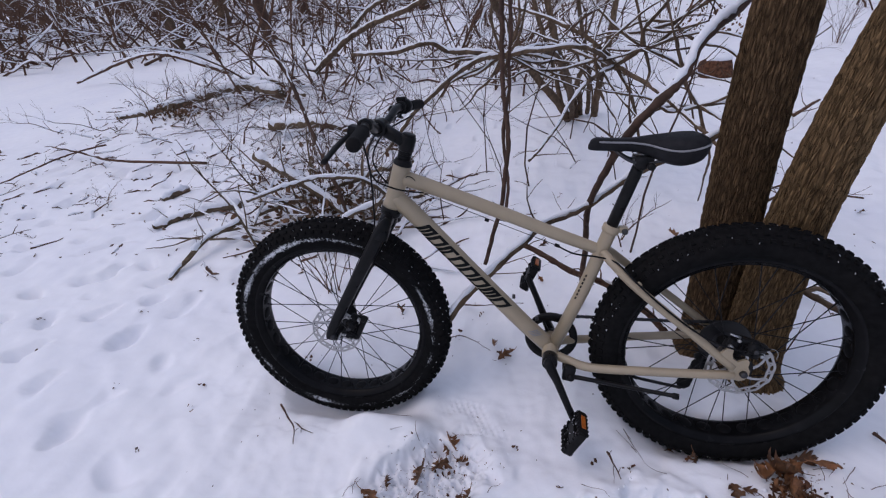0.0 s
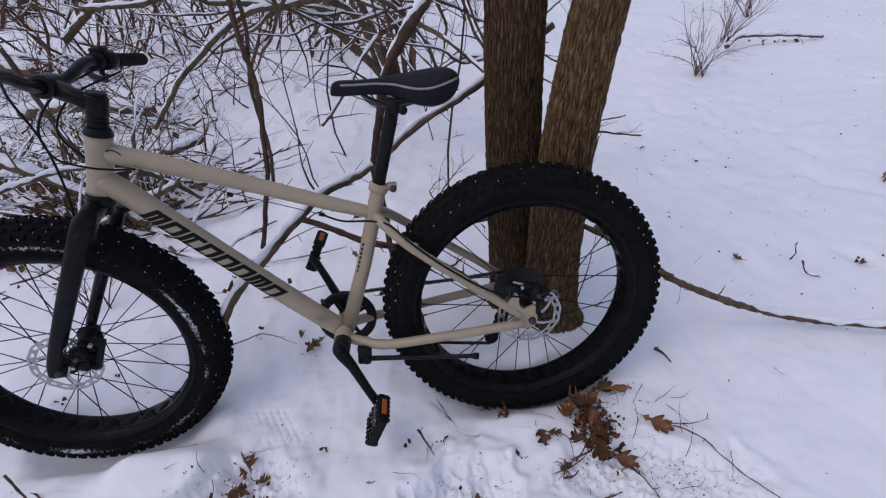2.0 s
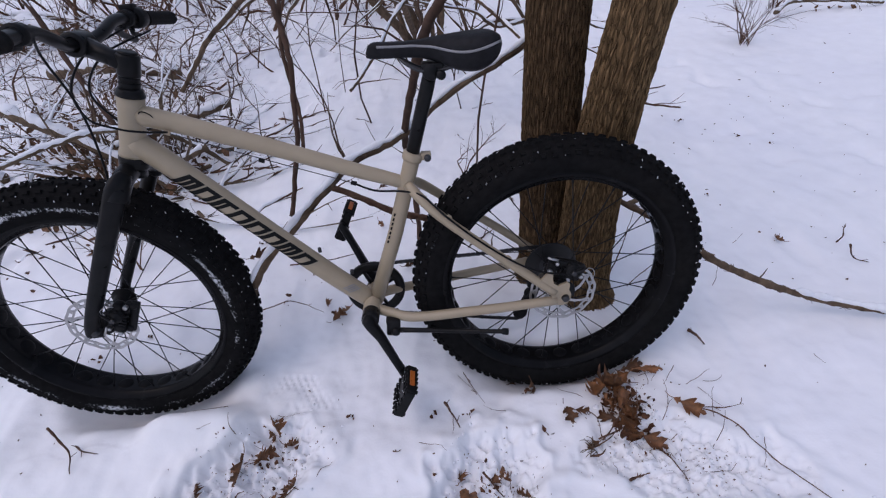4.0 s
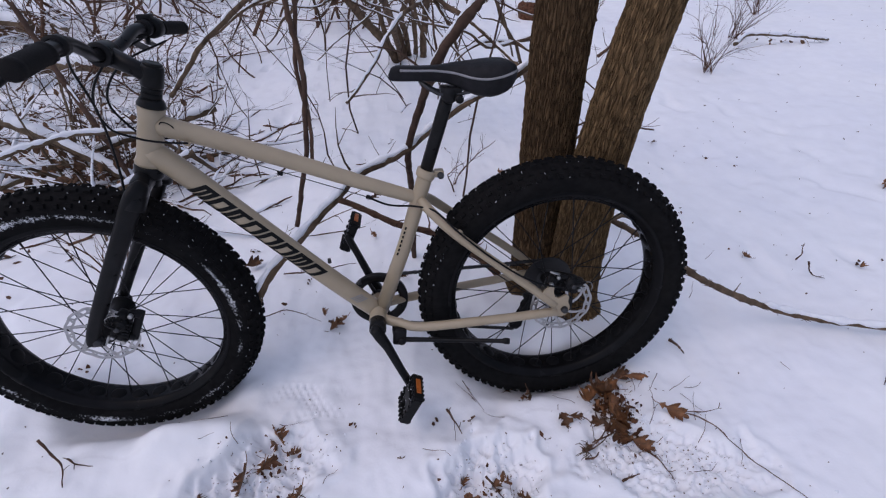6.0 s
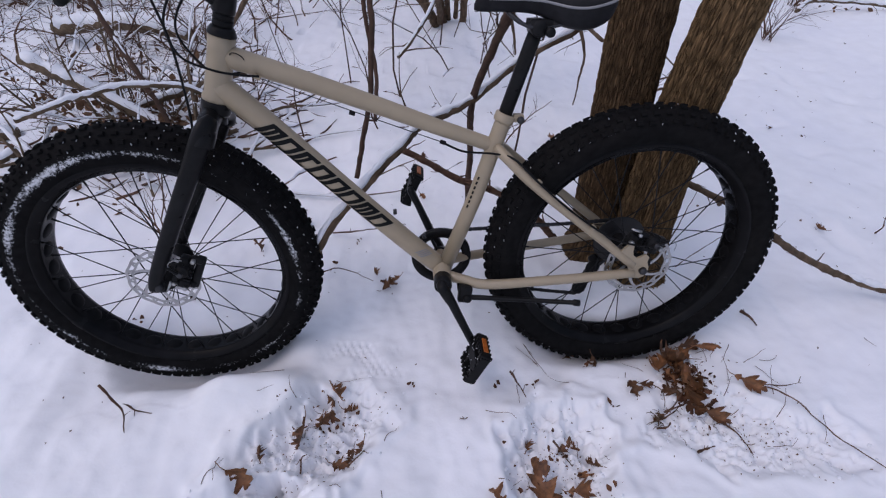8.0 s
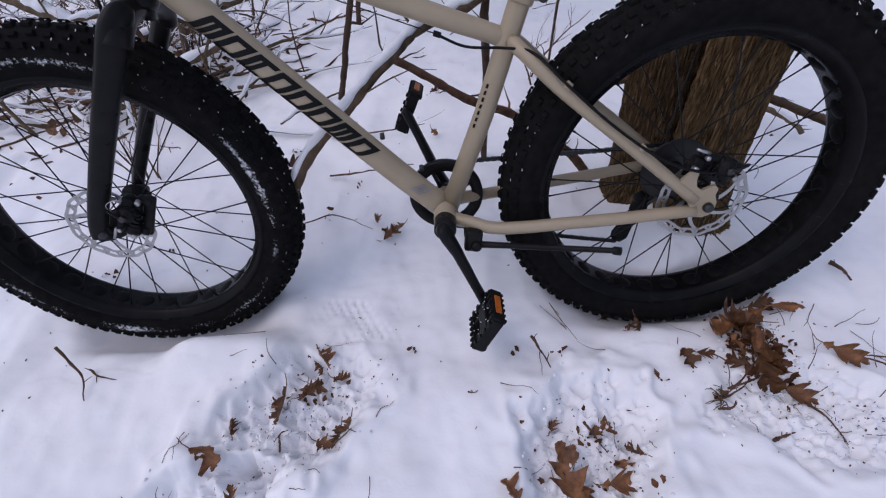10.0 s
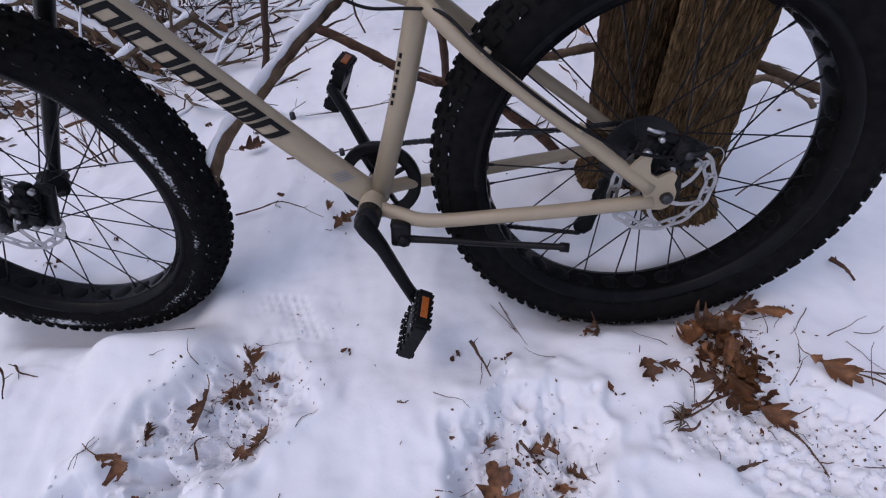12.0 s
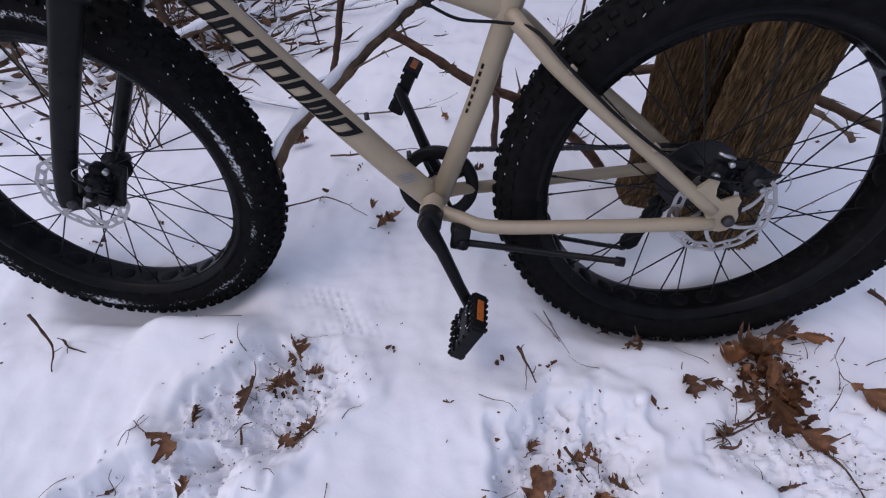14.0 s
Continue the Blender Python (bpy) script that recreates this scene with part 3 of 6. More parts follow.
for q in ((-0.845, -0.021, 0.441), (-0.66, -0.0215, 0.366), (-0.465, -0.021, 0.297)):
    bike_part("cable_stop", lambda bm: box(bm, q, (0.013, 0.006, 0.009), Matrix.Rotation(radians(20), 3, 'Y'), 0.0015), M_TAN if q[0] < -0.8 else M_PLAST)
for q in ((-0.262, -0.076, 0.222), (-0.135, -0.097, 0.120)):
    bike_part("cable_guide", lambda bm: box(bm, q, (0.011, 0.008, 0.012), Matrix.Rotation(radians(40), 3, 'Y'), 0.002), M_TAN)
for q in ((-0.60, -0.010, 0.108), (-0.53, -0.008, 0.038)):
    bike_part("bottle_boss", lambda bm: lathe(bm, [(0, 0.012), (0.0045, 0.011), (0.005, 0.0), (0, 0.0)], 10, 'Z', (q[0] + 0.013, 0, q[2] + 0.012)), M_DARKMETAL)

# fork
fork_legs = []


def crown(bm):
    c = HEAD_B - HEAD_DIR * 0.033
    tube(bm, [HEAD_B - HEAD_DIR * 0.012, c], [0.021, 0.025], 18)
    arch = [c + V(-0.006, -0.090, -0.026), c + V(0.002, -0.079, -0.004), c + V(0.003, -0.045, 0.012), c + V(0.002, 0, 0.014), c + V(0.003, 0.045, 0.012), c + V(0.002, 0.079, -0.004), c + V(-0.006, 0.090, -0.026)]
    tube(bm, spline(arch, 5), [0.021] * 31, 16, (0.85, 1.0))


fork = bike_part("fork_crown", crown, M_BLACK, turn=STEERED, label="gloss black fork crown")
for s in (-1, 1):
    blade = [V(-0.922, 0.064 * s, 0.384), V(-0.944, 0.086 * s, 0.354), V(-0.984, 0.089 * s, 0.288), V(-1.044, 0.087 * s, 0.192), V(-1.100, 0.085 * s, 0.100), V(-1.134, 0.083 * s, 0.042), V(-1.147, 0.082 * s, 0.014), V(-1.150, 0.082 * s, 0.000)]
    bike_part("fork_leg", lambda bm: tube(bm, spline(blade, 5), [0.0120, 0.0165, 0.0195, 0.0212] + [0.0222 - 0.0080 * i / 31 for i in range(31)] + [0.0105], 18, (0.66, 1.0)), M_BLACK, turn=STEERED, frame_part=False)
    bike_part("fork_end", lambda bm: box(bm, (-1.143, 0.079 * s, 0.006), (0.034, 0.007, 0.030), None, 0.006), M_BLACK, turn=STEERED, frame_part=False)
    bike_part("axle_nut", lambda bm: lathe(bm, [(0, 0.097 * s), (0.006, 0.097 * s), (0.009, 0.094 * s), (0.0115, 0.088 * s), (0.0115, 0.080 * s), (0, 0.080 * s)], 14, centre=FRONT), M_DARKMETAL, turn=STEERED, frame_part=False)

# wheels


def wheel(name, centre, rubber, turn, hub_half, rear, R, RIM_R):
    t = (turn or Matrix()) @ Matrix.Translation(centre)
    hub = bike_part(name, lambda bm: lathe(bm, [(0, -hub_half), (0.009, -hub_half), (0.009, -hub_half + 0.006), (0.030, -hub_half + 0.010), (0.031, -hub_half + 0.014), (0.018, -hub_half + 0.020), (0.016, 0), (0.018, hub_half - 0.020), (0.031, hub_half - 0.014), (0.030, hub_half - 0.010), (0.009, hub_half - 0.006), (0.009, hub_half), (0, hub_half)], 28), M_BLACK, label="fat-tyre bicycle wheel with a black hub", frame_part=False)
    hub.matrix_local = t
    # tyre casing
    half = 0.0515
    prof = []
    for i in range(21):
        a = radians(-122 + 244 * i / 20)
        prof.append((R - 0.046 + 0.046 * math.cos(a), half * math.sin(a) * (1.0 if abs(a) < 1.6 else 0.98)))
    prof = [(RIM_R + 0.002, -0.040)] + prof + [(RIM_R + 0.002, 0.040)]
    tyre = bike_part("tyre", lambda bm: lathe(bm, prof, 120), rubber, hub, label="black knobbly fat tyre with caked snow" if not rear else "black knobbly fat tyre", frame_part=False)

    def knobs(bm):
        rows = [(-62, 0.0135, 0.011), (-40, 0.013, 0.010), (-14, 0.015, 0.011), (14, 0.015, 0.011), (40, 0.013, 0.010), (62, 0.0135, 0.011)]
        n = 84
        for ri, (deg, ln, wd) in enumerate(rows):
            for k in range(n):
                a = 2 * math.pi * (k + 0.5 * (ri % 2)) / n
                b = radians(deg + rnd(-2, 2))
                rr, yy = R - 0.046 + 0.0485 * math.cos(b), (half + 0.0025) * math.sin(b)
                c = V(rr * math.cos(a), yy, rr * math.sin(a))
                out = V(math.cos(a) * math.cos(b), math.sin(b), math.sin(a) * math.cos(b))
                tang = V(-math.sin(a), 0, math.cos(a))
                cr = out.cross(tang)
                h = 0.0038
                lo, hi = [], []
                for sx, sy in ((-1, -1), (1, -1), (1, 1), (-1, 1)):
                    lo.append(bm.verts.new(c - out * 0.002 + tang * sx * ln / 2 + cr * sy * wd / 2))
                    hi.append(bm.verts.new(c + out * h * 0.7 + tang * sx * ln * 0.39 + cr * sy * wd * 0.38))
                bm.faces.new(hi)
                for i in range(4):
                    j = (i + 1) % 4
                    bm.faces.new((lo[i], lo[j], hi[j], hi[i]))
    bike_part("tread", knobs, rubber, tyre, smooth=False, kind="stuff", frame_part=False)

    def flecks(bm):
        marks = [(k, row) for k in range(84) for row in (-68, -48, -26, 0, 26, 48) if random.random() < (0.26 if rear else 0.42)]
        for k, row in marks:
            a, b = 2 * math.pi * (k + 0.25 + rnd(-0.10, 0.10)) / 84, radians(row + rnd(-3, 3))
            rr, yy = R - 0.046 + 0.0485 * math.cos(b), (half + 0.0025) * math.sin(b)
            out = V(math.cos(a) * math.cos(b), math.sin(b), math.sin(a) * math.cos(b))
            q = Matrix.Rotation(rnd(-0.5, 0.5), 3, out) @ out.to_track_quat('Z', 'Y').to_matrix()
            box(bm, V(rr * math.cos(a), yy, rr * math.sin(a)) + out * 0.0015, (rnd(0.0005, 0.0009), rnd(0.0020, 0.0050), 0.0010), q)
    bike_part("snow_fleck", flecks, M_CAP, tyre, smooth=False, kind="stuff", label="tiny bits of snow between the knobs", frame_part=False)
    # rim
    rim = bike_part("rim", lambda bm: lathe(bm, [(RIM_R + 0.004, -0.0415), (RIM_R + 0.001, -0.043), (RIM_R - 0.005, -0.042), (RIM_R - 0.008, -0.036), (RIM_R - 0.016, -0.033), (RIM_R - 0.018, -0.024), (RIM_R - 0.0165, 0.0), (RIM_R - 0.018, 0.024), (RIM_R - 0.016, 0.033), (RIM_R - 0.008, 0.036), (RIM_R - 0.005, 0.042), (RIM_R + 0.001, 0.043), (RIM_R + 0.004, 0.0415)], 128), M_RIM, hub, label="wide gloss black rim with round cut-outs", frame_part=False)

    bm = bmesh.new()
    rings = []
    for rr, d in ((0.0200, 0.0), (0.0185, 0.0016), (0.0150, 0.0034), (0.0100, 0.0046), (0.0045, 0.0050)):
        rings.append([bm.verts.new(V(RIM_R - 0.0168 - d, math.sin(q) * rr, math.cos(q) * rr)) for q in [2 * math.pi * i / 14 for i in range(14)]])
    for r0, r1 in zip(rings, rings[1:]):
        for i in range(14):
            bm.faces.new((r0[i], r0[(i + 1) % 14], r1[(i + 1) % 14], r1[i]))
    bm.faces.new(rings[-1])
    first = part("rim_cutout", bm, M_STRIP, rim, "black rim strip bulging through a round cut-out")
    first.matrix_local = Matrix.Rotation(math.pi / 32, 4, 'Y')
    for k in range(1, 32):
        ob = new("rim_cutout", first.data)
        ob.parent = rim
        ob.matrix_local = Matrix.Rotation(2 * math.pi * (k + 0.5) / 32, 4, 'Y')
    # spokes share four meshes
    fl = hub_half - 0.012
    protos = []
    for side in (-1, 1):
        for lead in (-1, 1):
            bm = bmesh.new()
            a = radians(lead * 62)
            p0 = V(0.028 * math.cos(a), fl * side, 0.028 * math.sin(a))
            p1 = V(RIM_R - 0.017, 0.012 * side, 0.0)
            tube(bm, [p0, p0 + (p1 - p0) * 0.95, p0 + (p1 - p0) * 0.951, p1], [0.00135, 0.00135, 0.0023, 0.0023], 6)
            me = bpy.data.meshes.new("spoke")
            bm.to_mesh(me)
            bm.free()
            me.materials.append(M_SPOKE)
            protos.append(me)
    for k in range(32):
        ob = new("spoke", protos[(k % 2) * 2 + (k // 2) % 2])
        ob.parent = hub
        ob.matrix_local = Matrix.Rotation(2 * math.pi * k / 32 + (0.1 if rear else 0), 4, 'Y')
    # brake rotor on the left
    yo = -(hub_half - 0.012 if rear else 0.057)

    def rotor(bm):
        def bar(p0, p1, w):
            d = (p1 - p0).normalized()
            c = d.cross(V(0, 1, 0)) * w / 2
            vs = []
            for y in (-0.0009, 0.0009):
                vs.append([bm.verts.new(q + V(0, y, 0)) for q in (p0 - c, p1 - c, p1 + c, p0 + c)])
            bm.faces.new(vs[0]), bm.faces.new(vs[1][::-1])
            for i in range(4):
                bm.faces.new((vs[0][i], vs[0][(i + 1) % 4], vs[1][(i + 1) % 4], vs[1][i]))

        def pol(r, deg):
            return V(r * math.cos(radians(deg)), yo, r * math.sin(radians(deg)))
        n = 96
        for k in range(n):
            w = 0.0012 * math.sin(k * 2 * math.pi * 12 / n)
            bar(pol(0.0775 + w, k * 360 / n), pol(0.0775 + 0.0012 * math.sin((k + 1) * 2 * math.pi * 12 / n), (k + 1) * 360 / n), 0.0058)
            bar(pol(0.0650 + w, k * 360 / n), pol(0.0650 + 0.0012 * math.sin((k + 1) * 2 * math.pi * 12 / n), (k + 1) * 360 / n), 0.0048)
        for k in range(36):
            bar(pol(0.0645, k * 10), pol(0.078, k * 10 + 5 * (1 if k % 2 else -1)), 0.0044)
        for k in range(6):
            for i in range(4):
                bar(pol(0.024 + 0.0105 * i, k * 60 + 9 * i), pol(0.024 + 0.0105 * (i + 1), k * 60 + 9 * (i + 1)), 0.0075 - 0.0006 * i)
        for k in range(24):
            bar(pol(0.024, k * 15), pol(0.024, k * 15 + 15), 0.008)
    bike_part("brake_rotor", rotor, M_STEEL, hub, smooth=False, label="silver wavy disc brake rotor", frame_part=False)
    return hub


front_wheel = wheel("front_wheel", FRONT, M_TYRE_F, STEERED, 0.068, False, 0.3580, 0.2805)
rear_wheel = wheel("rear_wheel", REAR, M_TYRE_R, None, 0.088, True, 0.3620, 0.2865)


# brake calipers
def caliper(c, turn, ang, arm_way):
    """A cable disc brake: body over the rotor, round cam housing with its arm, adapter plate and bolts."""
    r = Matrix.Rotation(radians(ang), 3, 'Y')

    def fit(name, build, material, parent=bike, label=""):
        return bike_part(name, build, material, parent, label, turn=turn, frame_part=False)

    def body(bm):
        box(bm, c + r @ V(0.002, 0.002, 0), (0.064, 0.026, 0.030), r, 0.007)
        box(bm, c + r @ V(0.032, -0.006, 0.006), (0.024, 0.024, 0.020), r, 0.006)
        box(bm, c + r @ V(-0.032, -0.004, -0.006), (0.022, 0.022, 0.026), r, 0.006)
        box(bm, c + r @ V(-0.020, -0.014, 0.014), (0.030, 0.012, 0.012), r, 0.004)
        for k in range(4):
            box(bm, c + r @ V(-0.014 + 0.009 * k, -0.013, -0.010), (0.005, 0.010, 0.016), r, 0.0015)
        lathe(bm, [(0, -0.032), (0.007, -0.032), (0.008, -0.028), (0.0135, -0.027), (0.0155, -0.024), (0.0155, -0.018), (0.0175, -0.017), (0.0175, -0.006), (0, 0.0)], 20, centre=c + r @ V(0.010, 0, 0.004))
        for k in range(6):
            a = k * math.pi / 3
            box(bm, c + r @ V(0.010 + 0.0165 * math.cos(a), -0.016, 0.004 + 0.0165 * math.sin(a)), (0.005, 0.014, 0.005), r, 0.0012)
    b = fit("brake_caliper", body, M_PLAST, label="black cable disc brake caliper")

    def adapter(bm):
        box(bm, c + r @ V(0.002, 0.006, -0.026), (0.092, 0.010, 0.020), r, 0.004)
        for dx in (-0.036, 0.036):
            box(bm, c + r @ V(dx, 0.004, -0.018), (0.018, 0.014, 0.026), r, 0.005)
    fit("caliper_adapter", adapter, M_BLACK, b)
    hub_at = c + r @ V(0.010, -0.031, 0.004)
    tip = hub_at + r @ V(*arm_way)
    fit("caliper_arm", lambda bm: tube(bm, [hub_at, hub_at + (tip - hub_at) * 0.3 + V(0, -0.004, 0), tip + V(0, -0.002, 0), tip + (tip - hub_at) * 0.12], [0.0085, 0.0068, 0.0050, 0.0040], 10, (1, 0.5)), M_BLACK, b)
    fit("cam_bolt", lambda bm: lathe(bm, [(0, -0.009), (0.0052, -0.009), (0.0065, -0.007), (0.0065, 0.0), (0, 0.0)], 12, centre=hub_at), M_DARKMETAL, b)
    for q, s in ((V(-0.038, -0.016, -0.012), 0.0055), (V(0.040, -0.012, -0.012), 0.0055), (V(-0.030, -0.018, 0.012), 0.0045)):
        fit("caliper_bolt", lambda bm: lathe(bm, [(0, -0.008), (s * 0.7, -0.008), (s, -0.006), (s, 0.002), (0, 0.002)], 12, centre=c + r @ q), M_STEEL, b, "bright steel bolt")
    fit("cable_barrel", lambda bm: tube(bm, [c + r @ V(-0.030, -0.018, 0.020), c + r @ V(-0.044, -0.020, 0.021), c + r @ V(-0.046, -0.020, 0.021), c + r @ V(-0.056, -0.020, 0.022)], [0.0032, 0.0032, 0.0026, 0.0024], 10), M_STEEL, b, "bright steel cable adjuster")
    fit("bare_cable_end", lambda bm: tube(bm, spline([tip, tip + r @ V(0.014, -0.002, 0.004), tip + r @ V(0.026, 0, -0.006), tip + r @ V(0.030, 0.002, -0.020)], 4), 0.0009, 5), M_STEEL, b)


caliper(V(-1.080, -0.064, 0.036), STEERED, -62, (0.006, 0, 0.024))
caliper(V(0.002, -0.078, 0.074), None, 18, (0.022, 0, 0.016))

# cassette, derailleur, chain


def cassette(bm):
    for i, r in enumerate((0.058, 0.051, 0.045, 0.039, 0.034, 0.030, 0.026)):
        y = 0.052 + i * 0.0050
        n = max(11, int(r * 480))
        prof = []
        for k in range(2 * n):
            a = math.pi * k / n
            prof.append((r + (0.003 if k % 2 else -0.002), a))
        lo = [bm.verts.new((q * math.cos(a), y - 0.0009, q * math.sin(a))) for q, a in prof]
        hi = [bm.verts.new((q * math.cos(a), y + 0.0009, q * math.sin(a))) for q, a in prof]
        bm.faces.new(lo), bm.faces.new(hi[::-1])
        for k in range(2 * n):
            j = (k + 1) % (2 * n)
            bm.faces.new((lo[k], lo[j], hi[j], hi[k]))


bike_part("cassette", cassette, M_DARKMETAL, smooth=False, label="dark steel rear sprocket cluster")

bike_part("spoke_guard", lambda bm: lathe(bm, [(0.030, 0.0455), (0.052, 0.0450), (0.066, 0.0440), (0.0685, 0.0455), (0.066, 0.0475), (0.030, 0.0480)], 48), M_GUARD, label="smoky grey plastic spoke guard disc")


def derailleur(bm):
    box(bm, (-0.006, 0.108, -0.032), (0.026, 0.014, 0.036), Matrix.Rotation(radians(20), 3, 'Y'), 0.005)
    box(bm, (-0.020, 0.102, -0.066), (0.050, 0.026, 0.024), Matrix.Rotation(radians(62), 3, 'Y'), 0.007)
    box(bm, (-0.034, 0.094, -0.096), (0.032, 0.030, 0.028), Matrix.Rotation(radians(62), 3, 'Y'), 0.008)
    for y in (0.074, 0.088):
        tube(bm, [(-0.036, y, -0.094), (-0.044, y, -0.118), (-0.062, y, -0.150), (-0.074, y, -0.180), (-0.078, y, -0.194)], [0.010, 0.015, 0.013, 0.018, 0.008], 12, (0.14, 1.0))


mech = bike_part("rear_derailleur", derailleur, M_PLAST, label="black rear derailleur")
for q in (V(-0.042, 0.081, -0.108), V(-0.073, 0.081, -0.178)):
    bike_part("jockey_wheel", lambda bm: lathe(bm, [(0.005, -0.004), (0.017, -0.004), (0.0205, -0.001), (0.0205, 0.001), (0.017, 0.004), (0.005, 0.004)], 20, centre=q), M_BLACK, mech)


def chain(bm):
    def run(p0, p1):
        d = p1 - p0
        n = int(d.length / 0.0127)
        a = -math.atan2(d.z, d.x)
        for i in range(n):
            q = p0 + d * ((i + 0.5) / n)
            m = Matrix.Rotation(a, 3, 'Y')
            box(bm, q, (0.0105, 0.0062 if i % 2 else 0.0045, 0.0085), m, 0)
            box(bm, q + d.normalized() * 0.006, (0.005, 0.0050, 0.0060), m, 0)
    run(V(-0.466, 0.056, 0.036), V(-0.004, 0.066, 0.050))
    run(V(-0.480, 0.056, -0.116), V(-0.080, 0.081, -0.198))
    run(V(-0.058, 0.081, -0.166), V(-0.060, 0.081, -0.118))
    run(V(-0.026, 0.078, -0.098), V(0.030, 0.068, -0.028))


bike_part("chain", chain, M_DARKMETAL, smooth=False, label="dark oily bicycle chain", kind="stuff")

# crankset


def chainring(bm):
    lathe(bm, [(0.058, 0.050), (0.078, 0.049), (0.081, 0.050), (0.081, 0.062), (0.078, 0.064), (0.060, 0.062), (0.058, 0.060)], 56, centre=BB, closed=True)
    lathe(bm, [(0.0, 0.050), (0.024, 0.050), (0.024, 0.066), (0.0, 0.066)], 20, centre=BB)
    for k in range(4):
        a = radians(45 + 90 * k - 20)
        d = V(math.cos(a), 0, math.sin(a))
        tube(bm, [BB + V(0, 0.057, 0) + d * 0.018, BB + V(0, 0.057, 0) + d * 0.062], [0.013, 0.009], 8, (0.9, 0.4))


ring = bike_part("chainring", chainring, M_BLACK, label="black chainring with a guard")
crank_dir = V(0.074, 0, -0.161).normalized()
bike_part("spindle_cap", lambda bm: lathe(bm, [(0, -0.090), (0.019, -0.090), (0.022, -0.086), (0.022, -0.052), (0, -0.052)], 20, centre=BB), M_BLACK)
PEDAL_TILT = -62
for s in (-1, 1):
    d = crank_dir * (-s)
    root, tip = BB + V(0, 0.096 * s, 0), BB + V(0, 0.122 * s, 0) + d * 0.172

    def arm(bm):
        tube(bm, [root - d * 0.021, root - d * 0.015, root + d * 0.01, root + d * 0.05, root + (tip - root) * 0.75, tip, tip + d * 0.012, tip + d * 0.016], [0.010, 0.021, 0.022, 0.0180, 0.0155, 0.0165, 0.0145, 0.006], 14, (1.0, 0.62))
        lathe(bm, [(0, -0.005), (0.008, -0.005), (0.0095, 0), (0.008, 0.005), (0, 0.005)], 12, centre=root + V(0, 0.014 * s, 0))
    a = bike_part("crank_arm", arm, M_BLACK, label="black crank arm")
    r = Matrix.Rotation(radians(PEDAL_TILT), 3, 'Y')
    c = tip + V(0, 0.052 * s, 0)

    def pedal(bm):
        tube(bm, [tip, c + V(0, 0.045 * s, 0)], [0.0085, 0.0075], 10)
        box(bm, c, (0.030, 0.092, 0.022), r, 0.004)
        for e in (-1, 1):
            box(bm, c + r @ V(0.043 * e, 0, 0), (0.012, 0.088, 0.026), r, 0.003)
            box(bm, c + r @ V(0, 0.043 * e, 0), (0.088, 0.010, 0.024), r, 0.003)
            for k in range(6):
                box(bm, c + r @ V(0.043 * e, -0.038 + 0.015 * k, 0.014), (0.009, 0.006, 0.006), r, 0.001)
                box(bm, c + r @ V(0.043 * e, -0.038 + 0.015 * k, -0.014), (0.009, 0.006, 0.006), r, 0.001)
            for k in range(4):
                box(bm, c + r @ V(-0.03 + 0.02 * k, 0.043 * e, 0.013), (0.008, 0.009, 0.006), r, 0.001)
        for k in (-0.022, 0.022):
            box(bm, c + r @ V(0, k, 0), (0.078, 0.012, 0.016), r, 0.002)
        bmesh.ops.transform(bm, matrix=Matrix.Translation(c) @ Matrix.Scale(0.94, 4) @ Matrix.Translation(-c), verts=bm.verts)
    p = bike_part("pedal", pedal, M_PLAST, a, smooth=False, label="black plastic platform pedal")
    for e in (-1, 1):
        bike_part("reflector", lambda bm: box(bm, c + r @ V(0.0495 * 0.94 * e, 0, 0), (0.004, 0.046, 0.012), r, 0.001), M_ORANGE, a, smooth=False, label="amber pedal reflector")
    if s < 0:
        def frost(bm):
            for k in range(16):
                box(bm, c + r @ V(rnd(-0.036, 0.036), rnd(-0.036, 0.036), 0.0122 + rnd(0, 0.004)), (rnd(0.0008, 0.0022), rnd(0.0008, 0.0022), 0.0015), Matrix.Rotation(rnd(0, 3), 3, 'Z'))
        bike_part("pedal_frost", frost, M_CAP, a, smooth=False, kind="stuff")

# kickstand folded up


def stand_mount(bm):
    box(bm, (-0.424, -0.050, -0.058), (0.030, 0.052, 0.016), None, 0.004)
    box(bm, (-0.421, -0.076, -0.068), (0.034, 0.024, 0.046), Matrix.Rotation(radians(8), 3, 'Y'), 0.007)
    lathe(bm, [(0, -0.096), (0.008, -0.096), (0.011, -0.092), (0.011, -0.070), (0, -0.070)], 14, centre=(-0.416, 0, -0.076))


ks = bike_part("kickstand", stand_mount, M_BLACK, label="black kickstand folded back")
bike_part("stand_leg", lambda bm: tube(bm, [(-0.418, -0.084, -0.074), (-0.36, -0.086, -0.0785), (-0.152, -0.094, -0.0935), (-0.150, -0.094, -0.0937), (-0.136, -0.095, -0.0955)], [0.0070, 0.0062, 0.0058, 0.0085, 0.0085], 12), M_BLACK, ks)

# seatpost and saddle
POST_TOP = V(-0.276, 0, 0.511)
bike_part("seatpost", lambda bm: tube(bm, [SEAT - (SEAT - BB) * 0.1, SEAT + (POST_TOP - SEAT) * 0.85, POST_TOP], [0.0150, 0.0150, 0.0140], 18), M_BLACK)


def saddle_clamp(bm):
    c = POST_TOP + V(0.002, 0, 0.006)
    lathe(bm, [(0, -0.026), (0.014, -0.026), (0.017, -0.022), (0.017, 0.022), (0.014, 0.026), (0, 0.026)], 16, centre=c)
    box(bm, c + V(0.004, 0, 0.010), (0.044, 0.050, 0.012), None, 0.003)
    lathe(bm, [(0, -0.034), (0.009, -0.034), (0.010, -0.026), (0, -0.026)], 12, centre=c + V(0.02, 0, -0.006))


